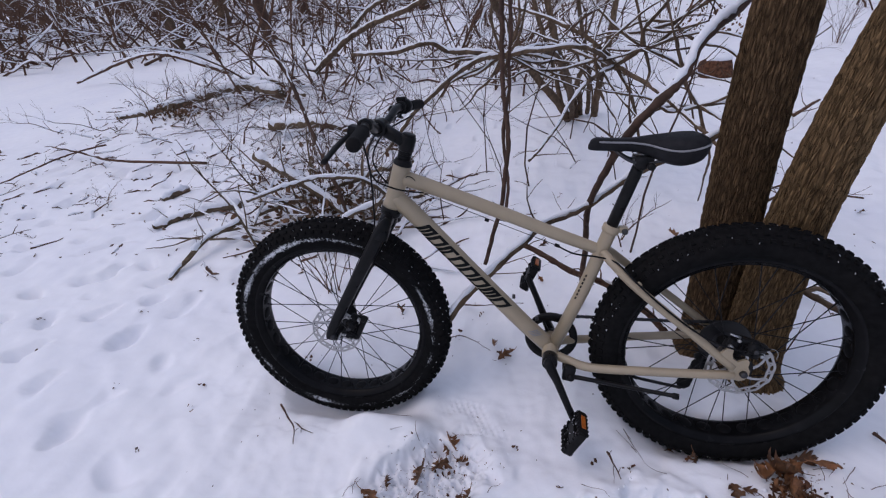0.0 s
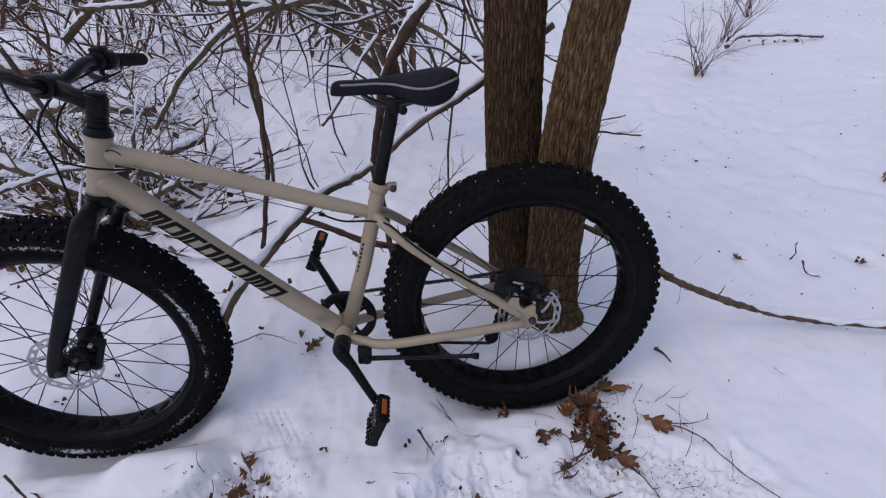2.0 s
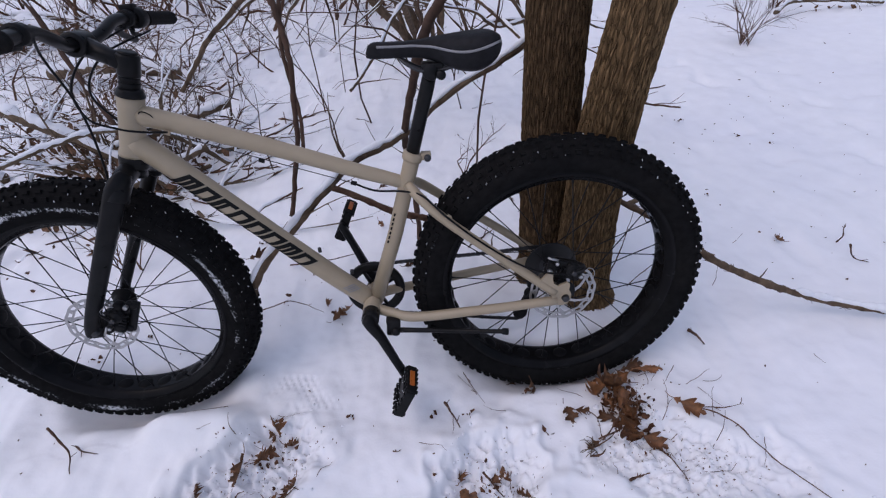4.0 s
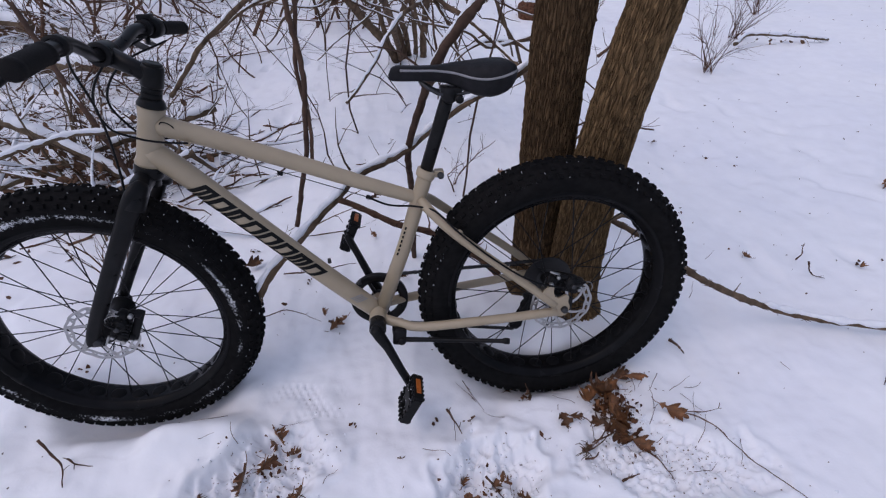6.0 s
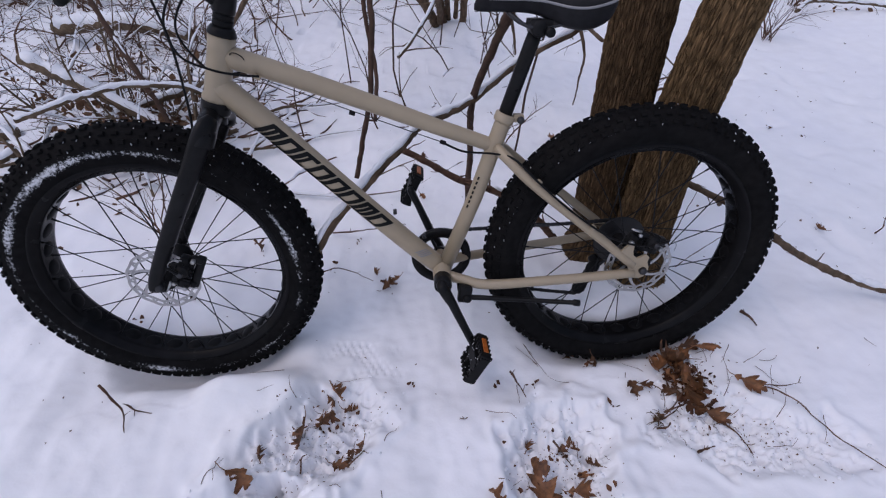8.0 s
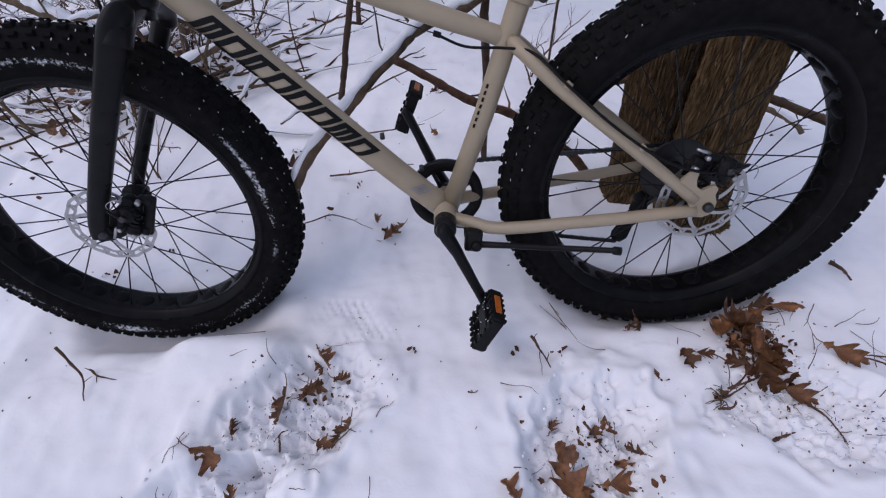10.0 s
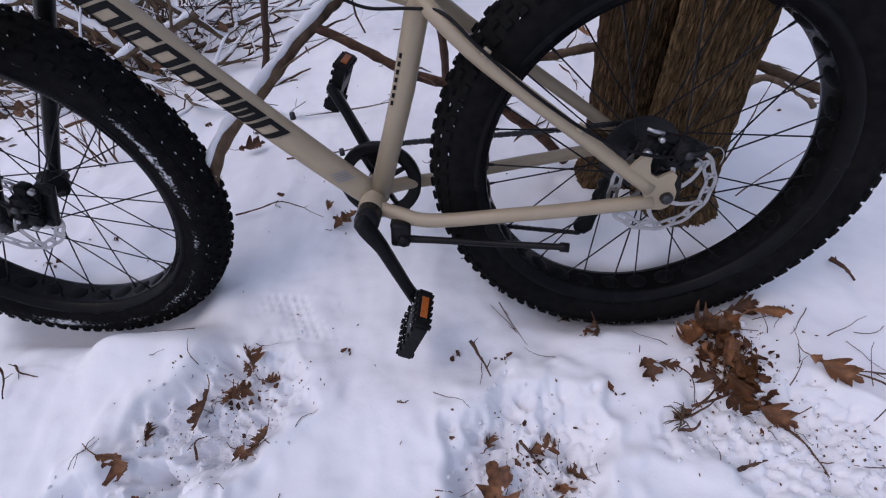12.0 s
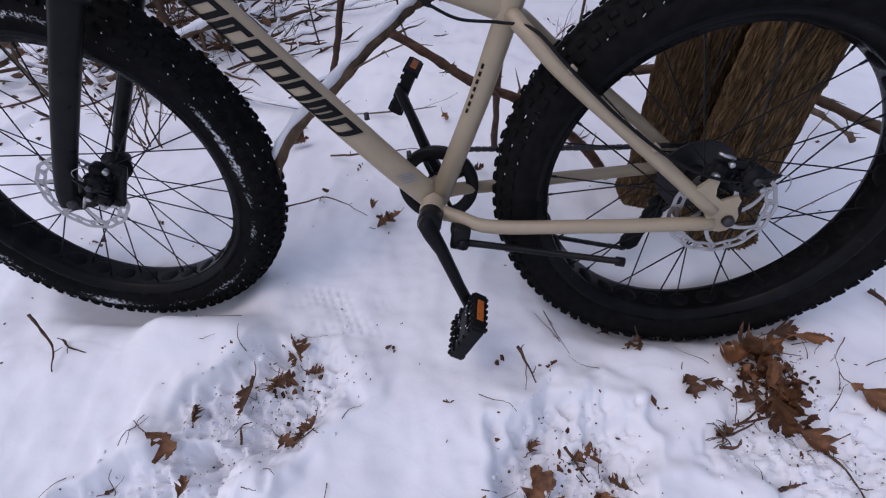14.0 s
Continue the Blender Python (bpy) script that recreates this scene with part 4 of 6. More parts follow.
bike_part("saddle_clamp", saddle_clamp, M_BLACK)
SAD0, SAD1 = -0.399, -0.130


def saddle_section(u):
    """Half width, top, lower edge at u from the nose (0) to the tail (1)."""
    w = 0.018 + 0.004 * u + 0.052 / (1 + math.exp(-(u - 0.60) * 13))
    nose, tail = math.sqrt(max(0.0, 1 - (1 - min(1.0, u / 0.09)) ** 2)), math.sqrt(max(0.0, 1 - (max(0.0, u - 0.88) / 0.12) ** 2))
    heel = math.sqrt(max(0.0, 1 - (max(0.0, u - 0.74) / 0.27) ** 2))
    w *= max(0.12, nose) * max(0.15, tail)
    top = 0.577 - 0.003 * math.sin(min(1, u / 0.5) * math.pi) + 0.009 * min(1, max(0, u - 0.40) / 0.4) - 0.022 * (1 - tail) - 0.020 * (1 - nose)
    low = min(0.544 - 0.033 / (1 + math.exp(-(u - 0.56) * 15)) + 0.062 * (1 - heel) + 0.004 * (1 - nose), top - 0.010)
    return w, top, low


def saddle_body(bm):
    rings = []
    n, m = 44, 20
    for i in range(n + 1):
        u = i / n
        w, top, low = saddle_section(u)
        x = SAD0 + (SAD1 - SAD0) * u
        ring = []
        for k in range(m):
            a = 2 * math.pi * k / m
            ca, sa = math.cos(a), math.sin(a)
            yy = w * math.copysign(abs(ca) ** 0.55, ca) * (1.0 if sa > -0.2 else 0.86)
            mid = (top + low) / 2
            zz = mid + (top - low) / 2 * math.copysign(abs(sa) ** 0.75, sa)
            ring.append(bm.verts.new((x, yy, zz)))
        rings.append(ring)
    for a, b in zip(rings, rings[1:]):
        for k in range(m):
            bm.faces.new((a[k], a[(k + 1) % m], b[(k + 1) % m], b[k]))
    bm.faces.new(rings[0][::-1]), bm.faces.new(rings[-1])


saddle = bike_part("saddle", saddle_body, M_VINYL, label="black padded saddle with grey side stripes")
for s in (-1, 1):
    def stripe(bm):
        pts = []
        for i in range(4, 44):
            u = i / 44
            w, top, low = saddle_section(u)
            z = top - (top - low) * (0.26 + 0.35 * math.sin(max(0, u - 0.35) / 0.65 * math.pi) * 0.5)
            mid, hh = (top + low) / 2, (top - low) / 2
            sa = max(-1, min(1, (z - mid) / hh))
            sa2 = math.copysign(abs(sa) ** (1 / 0.75), sa)
            ca2 = math.sqrt(max(0, 1 - sa2 * sa2))
            pts.append(V(SAD0 + (SAD1 - SAD0) * u, s * (w * ca2 ** 0.55 + 0.0004), z))
        tube(bm, pts, 0.0026, 6, (0.5, 1.0))
    bike_part("saddle_stripe", stripe, M_GREY, saddle, label="grey printed stripe")
    bike_part("saddle_rail", lambda bm: tube(bm, spline([V(-0.335, 0.006 * s, 0.545), V(-0.318, 0.018 * s, 0.532), V(-0.292, 0.022 * s, 0.520), V(-0.245, 0.022 * s, 0.521), V(-0.185, 0.034 * s, 0.540)], 4), 0.0038, 8), M_DARKMETAL, saddle)

# ---- tree with two trunks ----
tree = new("tree")
tree.location = (0.5, 0.25, -0.05)
tagged(tree, label="two-stemmed tree with ridged brown bark in snow", category="tree")


def trunk(x0, y0, ax, ay, bow, r0, taper, swell, seed, bark, height=5.5):
    """A ridged trunk that bows sideways below and runs straight above."""
    seg, dz = 264, 0.0075
    hs = [-0.15 + dz * i for i in range(int(1.75 / dz))]
    h = hs[-1]
    while h < height:
        h += 0.12
        hs.append(h)
    verts, ridges = [], []
    for h in hs:
        r = max(0.03, r0 - taper * min(h, 1.3) - 0.008 * max(0, h - 1.3) + swell * max(0, 0.4 - h) ** 2 + 0.012 * max(0, (0.06 - h) / 0.06) ** 2)
        k0 = min(h, 1.1)
        cx = x0 + ax * h + bow * (k0 * k0 + 2.2 * (h - k0)) + 0.010 * noise.noise(V(h * 1.1, seed, 0))
        cy = y0 + ay * h + 0.010 * noise.noise(V(h * 1.1, seed, 5))
        for k in range(seg):
            a = 2 * math.pi * k / seg
            ca, sa = math.cos(a), math.sin(a)
            wob = noise.noise(V(ca * 1.3, sa * 1.3, h * 1.5 + seed)) * 0.05
            n = round(2 * math.pi * r0 / 0.0098)
            ph = k / seg * n + 1.3 * noise.noise(V(ca * 5, sa * 5, h * 9 + seed)) + 0.80 * noise.noise(V(ca * 15, sa * 15, h * 24 + seed))
            crest = abs(math.sin(math.pi * ph))
            gap = noise.noise(V(ca * 20, sa * 20, h * 42 + seed))
            rid = crest ** 1.5 * (0.85 + 0.75 * gap) + 0.10 * noise.noise(V(ca * 40, sa * 40, h * 60)) - 0.1
            rr = r * (1 + wob) + 0.0055 * rid
            verts.append((cx + ca * rr, cy + sa * rr, h))
            # drives the painted shading: low in furrows, high on crests
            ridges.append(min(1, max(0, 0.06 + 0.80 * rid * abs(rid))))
    faces = []
    for j in range(len(hs) - 1):
        for k in range(seg):
            k2 = (k + 1) % seg
            faces.append((j * seg + k, j * seg + k2, (j + 1) * seg + k2, (j + 1) * seg + k))
    me = bpy.data.meshes.new("trunk")
    me.from_pydata(verts, [], faces)
    me.polygons.foreach_set("use_smooth", [True] * len(me.polygons))
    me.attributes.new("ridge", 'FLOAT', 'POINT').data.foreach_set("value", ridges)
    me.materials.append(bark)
    ob = new("trunk", me)
    ob.parent = tree
    ob.matrix_parent_inverse = Matrix.Translation(-tree.location)
    return ob


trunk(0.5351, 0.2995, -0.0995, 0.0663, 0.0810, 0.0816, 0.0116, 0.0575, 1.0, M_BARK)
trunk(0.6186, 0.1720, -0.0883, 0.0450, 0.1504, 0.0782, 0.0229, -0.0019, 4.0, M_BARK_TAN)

# ---- branches, shrubs and logs ----


def wobble(pts, amount, seed):
    out = []
    for p in pts:
        s = 9.0
        q = p + V(noise.noise(p * s + V(seed, 0, 0)), noise.noise(p * s + V(0, seed, 3)), noise.noise(p * s + V(5, 0, seed))) * amount
        out.append(q + V(noise.noise(p * 37 + V(seed, 1, 0)), noise.noise(p * 37 + V(2, seed, 3)), noise.noise(p * 37 + V(5, 4, seed))) * amount * 0.45)
    return out


def snow_on(pts, rr, cover, seed, scale=7.0, thick=1.0, lift=0.7):
    """Snow lying along the top of a branch, as one bmesh a run."""
    run, rad, made = [], [], []

    def flush():
        if len(run) >= 3:
            n = len(run)
            bm = bmesh.new()
            tube(bm, run, [r * (0.25 if i in (0, n - 1) else 1.0) for i, r in enumerate(rad)], 8)
            made.append(bm)
        run.clear(), rad.clear()
    for i, p in enumerate(pts):
        a, b = pts[max(0, i - 1)], pts[min(len(pts) - 1, i + 1)]
        d = (b - a).normalized()
        m = noise.noise(p * scale + V(seed, seed * 2, 0)) * 0.5 + 0.5
        if abs(d.z) < 0.86 and m < cover:
            r = rr[i] * thick * (0.75 + 0.5 * noise.noise(p * 31))
            up = (V(0, 0, 1) - d * d.z).normalized()
            run.append(p + up * rr[i] * lift)
            rad.append(max(0.0012, r * math.sqrt(1 - d.z * d.z)))
        else:
            flush()
    flush()
    return made


def branch_mesh(bm, pts, r0, r1, seg=8, n=6, rough=0.12, seed=0.0, bend=0.006):
    p = wobble(spline(pts, n), bend, seed)
    m = len(p)
    rr = [(r0 + (r1 - r0) * i / (m - 1)) * (1 + rough * noise.noise(V(i * 0.7, seed, 1)) + 1.3 * rough * max(0, noise.noise(V(i * 0.43, seed, 7)) - 0.2)) for i in range(m)]
    tube(bm, p, rr, seg)
    return p, rr


def side_twigs(bm, p, r_at, count, length, seed, up=0.4, seg=4):
    rng = random.Random(seed)
    made = []
    for k in range(count):
        i = rng.randrange(1, len(p) - 1)
        d = (p[i + 1] - p[i - 1]).normalized()
        side = V(rng.uniform(-1, 1), rng.uniform(-1, 1), rng.uniform(-0.3, 1) * up).normalized()
        way = (d * rng.uniform(0.2, 0.9) + side).normalized()
        ln = length * rng.uniform(0.4, 1.0)
        r = min(r_at[i] * 0.55, 0.0045) * rng.uniform(0.5, 1.0)
        q = [p[i]]
        for j in range(4):
            way = (way + V(rng.uniform(-1, 1), rng.uniform(-1, 1), rng.uniform(-0.7, 0.9)) * 0.42).normalized()
            q.append(q[-1] + way * ln / 4)
        tube(bm, q, [max(r, 0.0012), 0.0007], seg, caps=False)
        made.append(q)
        if ln > 0.12:
            w2 = (way + V(rng.uniform(-1, 1), rng.uniform(-1, 1), rng.uniform(-0.5, 1)) * 0.9).normalized()
            tube(bm, [q[2], q[2] + w2 * ln * 0.25, q[2] + w2 * ln * 0.45 + V(0, 0, rng.uniform(-0.02, 0.02))], [0.0013, 0.0007], seg, caps=False)
    return made


def limb(name, pts, r0, r1, material, parent=None, label="", category="", snow=0.0, twigs=0, twig_len=0.2, seed=1.0, seg=10, n=10, thick=1.0, group="", lift=0.7):
    bm = bmesh.new()
    p, rr = branch_mesh(bm, [V(*q) for q in pts], r0, r1, seg, n, 0.24, seed)
    if twigs:
        side_twigs(bm, p, rr, twigs, twig_len, int(seed * 10))
    ob = part(name, bm, material, parent, label if parent is None else "")
    if parent is None:
        tagged(ob, label=label, category=category or "branch", group=group)
    if snow:
        for sb in snow_on(p, rr, snow, seed, thick=thick, lift=lift):
            part("snow_cap", sb, M_CAP, ob, "white snow lying along the top")
    return ob


# slim double stem close behind the bicycle
vine = limb("climbing_vine", [(-0.16, 0.52, 1.5), (-0.17, 0.48, 1.12), (-0.17, 0.40, 0.89), (-0.15, 0.36, 0.76), (-0.17, 0.29, 0.57), (-0.21, 0.24, 0.41), (-0.225, 0.21, 0.36)], 0.0075, 0.0065, M_VINE, label="slender reddish-brown double stem rising from a fallen branch", category="vine", twigs=3, seed=2.1)
limb("stem", [(-0.14, 0.53, 1.5), (-0.145, 0.47, 1.1), (-0.150, 0.42, 0.9), (-0.165, 0.37, 0.75), (-0.150, 0.30, 0.60), (-0.16, 0.26, 0.50)], 0.0055, 0.005, M_VINE, vine, seed=3.3)

limb("broken_limb", [(0.10, 0.47, -0.04), (0.11, 0.45, 0.28), (0.10, 0.40, 0.46), (0.15, 0.33, 0.66), (0.19, 0.245, 0.80), (0.25, 0.205, 0.90), (0.29, 0.24, 0.94), (0.34, 0.34, 0.99), (0.45, 0.50, 1.03), (0.62, 0.72, 1.12)], 0.0090, 0.0150, M_VINE, label="crooked grey-brown limb with snow along its top", snow=0.9, twigs=9, twig_len=0.3, seed=5.2, thick=1.2, lift=0.85)
limb("leaning_branch", [(-0.42, -0.02, 0.02), (-0.31, 0.05, 0.28), (-0.20, 0.15, 0.375), (-0.10, 0.22, 0.445), (-0.04, 0.30, 0.462), (0.10, 0.39, 0.485), (0.22, 0.43, 0.565), (0.44, 0.47, 0.67), (0.66, 0.52, 0.80)], 0.013, 0.010, M_BRANCH, label="long leaning branch with snow on its upper side", snow=1.1, twigs=6, twig_len=0.25, seed=6.7, thick=1.15, lift=1.0)
limb("dark_branch", [(-0.10, 0.215, 0.44), (0.02, 0.24, 0.345), (0.18, 0.27, 0.245), (0.30, 0.30, 0.13), (0.40, 0.33, 0.0)], 0.008, 0.013, M_TWIG, label="dark knotty fallen branch dusted with snow", snow=0.42, twigs=8, twig_len=0.14, seed=7.9)
limb("snag_stem", [(-1.462, 1.360, 0.815), (-1.448, 1.345, 0.790), (-1.395, 1.295, 0.690), (-1.320, 1.215, 0.530), (-1.240, 1.140, 0.370), (-1.163, 1.067, 0.215), (-1.09, 1.00, -0.03)], 0.0105, 0.0110, M_VINE, label="broken reddish sapling stem with a snow-topped end", snow=0.5, twigs=4, seed=8.4)

# the large many-stemmed shrub
shrub = limb("multi_stem_shrub", [(0.10, 2.80, -0.05), (0.02, 2.72, 0.12), (-0.18, 2.60, 0.39), (-0.32, 2.40, 0.70), (-0.41, 2.20, 0.94), (-0.5, 2.0, 1.3), (-0.62, 1.9, 1.8)], 0.034, 0.016, M_BRANCH, label="bare shrub of several thick arching stems in snow", category="shrub", snow=0.4, twigs=8, twig_len=0.35, seed=11.0)


def shrub_stem(pts, r0, r1, sn):
    limb("stem", pts, r0, r1, M_BRANCH, shrub, snow=sn, twigs=4, twig_len=0.26, seed=12 + pts[1][0] * 7 + pts[1][2] * 3)


shrub_stem([(0.15, 2.84, -0.05), (0.11, 2.80, 0.15), (0.03, 2.75, 0.38), (-0.09, 2.70, 0.86), (-0.15, 2.65, 1.4)], 0.034, 0.020, 0.2)
shrub_stem([(0.29, 2.82, -0.05), (0.31, 2.84, 0.2), (0.36, 2.90, 0.49), (0.40, 3.00, 0.78), (0.45, 3.1, 1.3)], 0.028, 0.018, 0.2)
shrub_stem([(0.19, 2.90, -0.05), (0.17, 2.75, 0.15), (0.14, 2.60, 0.33), (0.22, 2.30, 0.54), (0.28, 1.60, 0.65)], 0.022, 0.014, 0.55)
shrub_stem([(0.12, 2.75, 0.0), (0.10, 2.55, 0.16), (0.05, 2.00, 0.52), (-0.06, 1.62, 0.74), (-0.16, 1.40, 0.79), (-0.27, 1.35, 0.78), (-0.41, 1.30, 0.77), (-0.67, 1.20, 0.60), (-0.86, 1.12, 0.40)], 0.022, 0.010, 0.75)
shrub_stem([(-0.27, 1.35, 0.78), (-0.40, 1.33, 0.81), (-0.53, 1.32, 0.825), (-0.62, 1.30, 0.87), (-0.78, 1.30, 0.845), (-1.02, 1.30, 0.84)], 0.014, 0.010, 0.9)
shrub_stem([(0.24, 2.85, 0.0), (0.22, 2.6, 0.35), (0.12, 2.3, 0.8), (0.0, 2.1, 1.4)], 0.018, 0.010, 0.3)
shrub_stem([(0.05, 2.82, 0.0), (-0.05, 2.9, 0.4), (-0.22, 3.0, 0.9), (-0.4, 3.1, 1.5)], 0.020, 0.012, 0.3)
shrub_stem([(0.28, 1.60, 0.65), (0.39, 1.60, 0.72), (0.40, 1.60, 0.81), (0.47, 1.60, 0.90), (0.6, 1.65, 1.05)], 0.013, 0.007, 0.6)
shrub_stem([(0.28, 1.60, 0.65), (0.14, 1.55, 0.79), (-0.08, 1.60, 0.90), (-0.29, 1.70, 0.97), (-0.5, 1.8, 1.1)], 0.012, 0.006, 0.55)
shrub_stem([(0.28, 1.60, 0.65), (0.44, 1.30, 0.59), (0.55, 1.10, 0.52), (0.62, 0.85, 0.48)], 0.012, 0.007, 0.5)
shrub_stem([(0.28, 1.60, 0.65), (0.36, 1.50, 0.52), (0.40, 1.42, 0.36), (0.42, 1.40, 0.24)], 0.010, 0.005, 0.5)
shrub_stem([(0.28, 1.60, 0.65), (0.10, 1.30, 0.62), (-0.02, 1.05, 0.50), (-0.12, 0.92, 0.42)], 0.011, 0.006, 0.75)
shrub_stem([(-0.27, 1.35, 0.78), (-0.08, 1.33, 0.80), (0.12, 1.40, 0.78), (0.28, 1.60, 0.65)], 0.013, 0.010, 0.8)
shrub_stem([(0.40, 1.60, 0.81), (0.52, 1.55, 0.80), (0.66, 1.5, 0.84)], 0.008, 0.004, 0.6)

hub_rng = random.Random(64)
for hub in (V(-0.27, 1.35, 0.78), V(0.10, 2.1, 0.62), V(0.42, 1.6, 0.71), V(0.17, 1.5, 0.7), V(0.63, 1.3, 0.51), V(0.55, 1.7, 0.81), V(-0.25, 1.5, 0.76)):
    for k in range(7):
        a = 6.283 * k / 7 + hub_rng.uniform(-0.3, 0.3)
        d = V(math.cos(a), hub_rng.uniform(-0.5, 0.6), math.sin(a) * 0.7)
        q = [hub]
        for j in range(4):
            d = (d + V(hub_rng.uniform(-1, 1), hub_rng.uniform(-1, 1), hub_rng.uniform(-1, 1)) * 0.35).normalized()
            q.append(q[-1] + d * hub_rng.uniform(0.08, 0.19))
        limb("stem", q, 0.0085, 0.003, M_BRANCH, shrub, snow=0.85, twigs=2, twig_len=0.22, seed=70 + k + hub.x * 10, n=5, seg=7, thick=1.1)

limb("snow_laden_branch", [(-1.83, 2.37, 0.550), (-1.70, 2.45, 0.650), (-1.585, 2.52, 0.740), (-1.35, 2.52, 0.835), (-1.0, 2.45, 0.93), (-0.5, 2.3, 1.15)], 0.024, 0.016, M_BRANCH, label="dead branch carrying a thick line of snow", snow=0.95, twigs=7, twig_len=0.35, seed=31, thick=0.95, lift=0.65)
limb("snow_laden_branch", [(-1.585, 2.52, 0.740), (-1.47, 2.60, 0.870), (-1.32, 2.7, 0.96), (-0.9, 2.8, 1.06), (-0.5, 2.9, 1.25)], 0.018, 0.012, M_BRANCH, label="dead branch carrying a thick line of snow", snow=0.9, twigs=7, twig_len=0.35, seed=33, thick=0.95, lift=0.65)

# logs and sticks lying on the snow


def lying_wood(pts, r0, r1, m, lab, sn, tw):
    """A log or stick resting on the snow; weathered ones are half sunk."""
    if m is M_DEAD:
        pts = [(x, y, z - 0.5 * r0) for x, y, z in pts]
    limb("log" if r0 > 0.02 else "stick", pts, r0, r1, m, label=lab, category="log" if r0 > 0.02 else "stick", snow=sn, twigs=tw, twig_len=0.22, seed=40 + pts[0][0] * 3 + pts[0][1], lift=0.75, thick=1.3)


lying_wood([(-5.0, 3.34, 0.0), (-4.6, 3.37, 0.05), (-4.31, 3.40, 0.09), (-4.0, 3.52, 0.13), (-3.69, 3.62, 0.18), (-3.3, 3.62, 0.21), (-2.9, 3.5, 0.14)], 0.035, 0.055, M_DEAD, "rotting log half buried in snow and brush", 0.85, 8)
lying_wood([(-3.9, 3.75, 0.15), (-3.5, 3.8, 0.24), (-3.0, 3.7, 0.22), (-2.6, 3.45, 0.12)], 0.03, 0.02, M_DEAD, "dead branch lying over a rotting log", 0.8, 6)
lying_wood([(-2.47, 1.01, -0.02), (-2.33, 1.10, 0.0), (-2.18, 1.19, 0.01), (-2.0, 1.28, 0.0)], 0.022, 0.028, M_DEAD, "short log almost covered by snow", 0.95, 2)
lying_wood([(-2.70, 1.36, -0.02), (-2.66, 1.45, -0.005), (-2.62, 1.54, -0.02)], 0.028, 0.026, M_DEAD, "short stub of log sunk in snow", 0.9, 0)
lying_wood([(-1.92, 0.50, -0.02), (-1.89, 0.66, 0.03), (-1.85, 0.80, 0.06), (-1.72, 0.92, 0.09)], 0.012, 0.016, M_DEAD, "broken stick poking out of the snow", 0.6, 3)
lying_wood([(-1.66, 1.14, 0.392), (-1.52, 1.12, 0.320), (-1.38, 1.10, 0.240), (-1.20, 1.06, 0.125), (-1.02, 1.02, 0.0)], 0.027, 0.022, M_DEAD, "splintered pale log end in brushwood", 0.75, 3)
lying_wood([(-2.52, 2.62, 0.09), (-2.2, 2.52, 0.13), (-1.89, 2.44, 0.15), (-1.5, 2.36, 0.1)], 0.045, 0.038, M_DEAD, "thick pale log under snow in brushwood", 0.8, 4)
lying_wood([(-1.53, 0.79, 0.285), (-1.43, 0.84, 0.305), (-1.30, 0.91, 0.325), (-1.161, 0.994, 0.318), (-0.98, 1.06, 0.26), (-0.80, 1.16, 0.02)], 0.009, 0.011, M_DEAD, "snow-covered stick propped across brushwood", 0.95, 4)
lying_wood([(-1.75, 1.10, 0.03), (-1.45, 1.22, 0.10), (-1.10, 1.36, 0.16), (-0.85, 1.50, 0.20)], 0.016, 0.020, M_DEAD, "snow-covered stick lying across brushwood", 0.85, 4)
lying_wood([(-1.35, 0.85, 0.02), (-1.10, 0.96, 0.10), (-0.85, 1.10, 0.16)], 0.013, 0.015, M_DEAD, "snow-covered stick lying across brushwood", 0.85, 3)
lying_wood([(-4.85, 2.36, 0.02), (-4.2, 2.10, 0.06), (-3.59, 1.91, 0.05), (-2.71, 1.90, 0.02)], 0.006, 0.012, M_TWIG, "long thin branch lying flat on the snow", 0.4, 7)
lying_wood([(-4.6, 1.40, 0.01), (-4.41, 1.56, 0.03), (-4.31, 2.04, 0.05), (-4.1, 2.3, 0.05)], 0.004, 0.008, M_TWIG, "thin curved branch lying on the snow", 0.3, 2)
lying_wood([(-7.6, 5.2, 0.05), (-6.6, 5.3, 0.30), (-5.8, 5.2, 0.38), (-5.2, 5.3, 0.16), (-4.9, 5.4, 0.0)], 0.020, 0.030, M_TWIG, "bowed branch arching over the snow", 0.9, 5)


def shaggy_branch(pts, r0, r1, bare, lab):
    """A branch with peeling bark, snow lying on it past a given x."""
    rng = random.Random(9)
    bm = bmesh.new()
    p, rr = branch_mesh(bm, [V(*q) for q in pts], r0, r1, 10, 12, 0.30, 4.4, 0.005)
    side_twigs(bm, p, rr, 5, 0.10, 44, 0.1)
    ob = tagged(part("fallen_branch", bm, M_BRANCH), label=lab, category="branch")
    bm = bmesh.new()
    for k in range(130):
        i = rng.randrange(2, len(p) - 2)
        d = (p[i + 1] - p[i - 1]).normalized() * rng.choice((-1, 1))
        a = rng.uniform(0, 6.28)
        out = (Matrix.Rotation(a, 3, d) @ d.orthogonal()).normalized()
        o, ln = p[i] + out * rr[i] * 0.85, rng.uniform(0.010, 0.034)
        tube(bm, [o, o + d * ln * 0.5 + out * rng.uniform(0.0, 0.003), o + d * ln + out * rng.uniform(0.001, 0.008)], [0.0022, 0.0017, 0.0005], 5, (1.0, 0.4))
    part("bark_sliver", bm, M_TWIG, ob, "loose slivers of peeling bark", kind="stuff")
    top = [i for i in range(len(p)) if p[i].x > bare]
    for sb in snow_on([p[i] for i in top], [rr[i] for i in top], 0.90, 2.0, thick=1.35, lift=1.0):
        part("snow_cap", sb, M_CAP, ob, "white snow lying along the top")


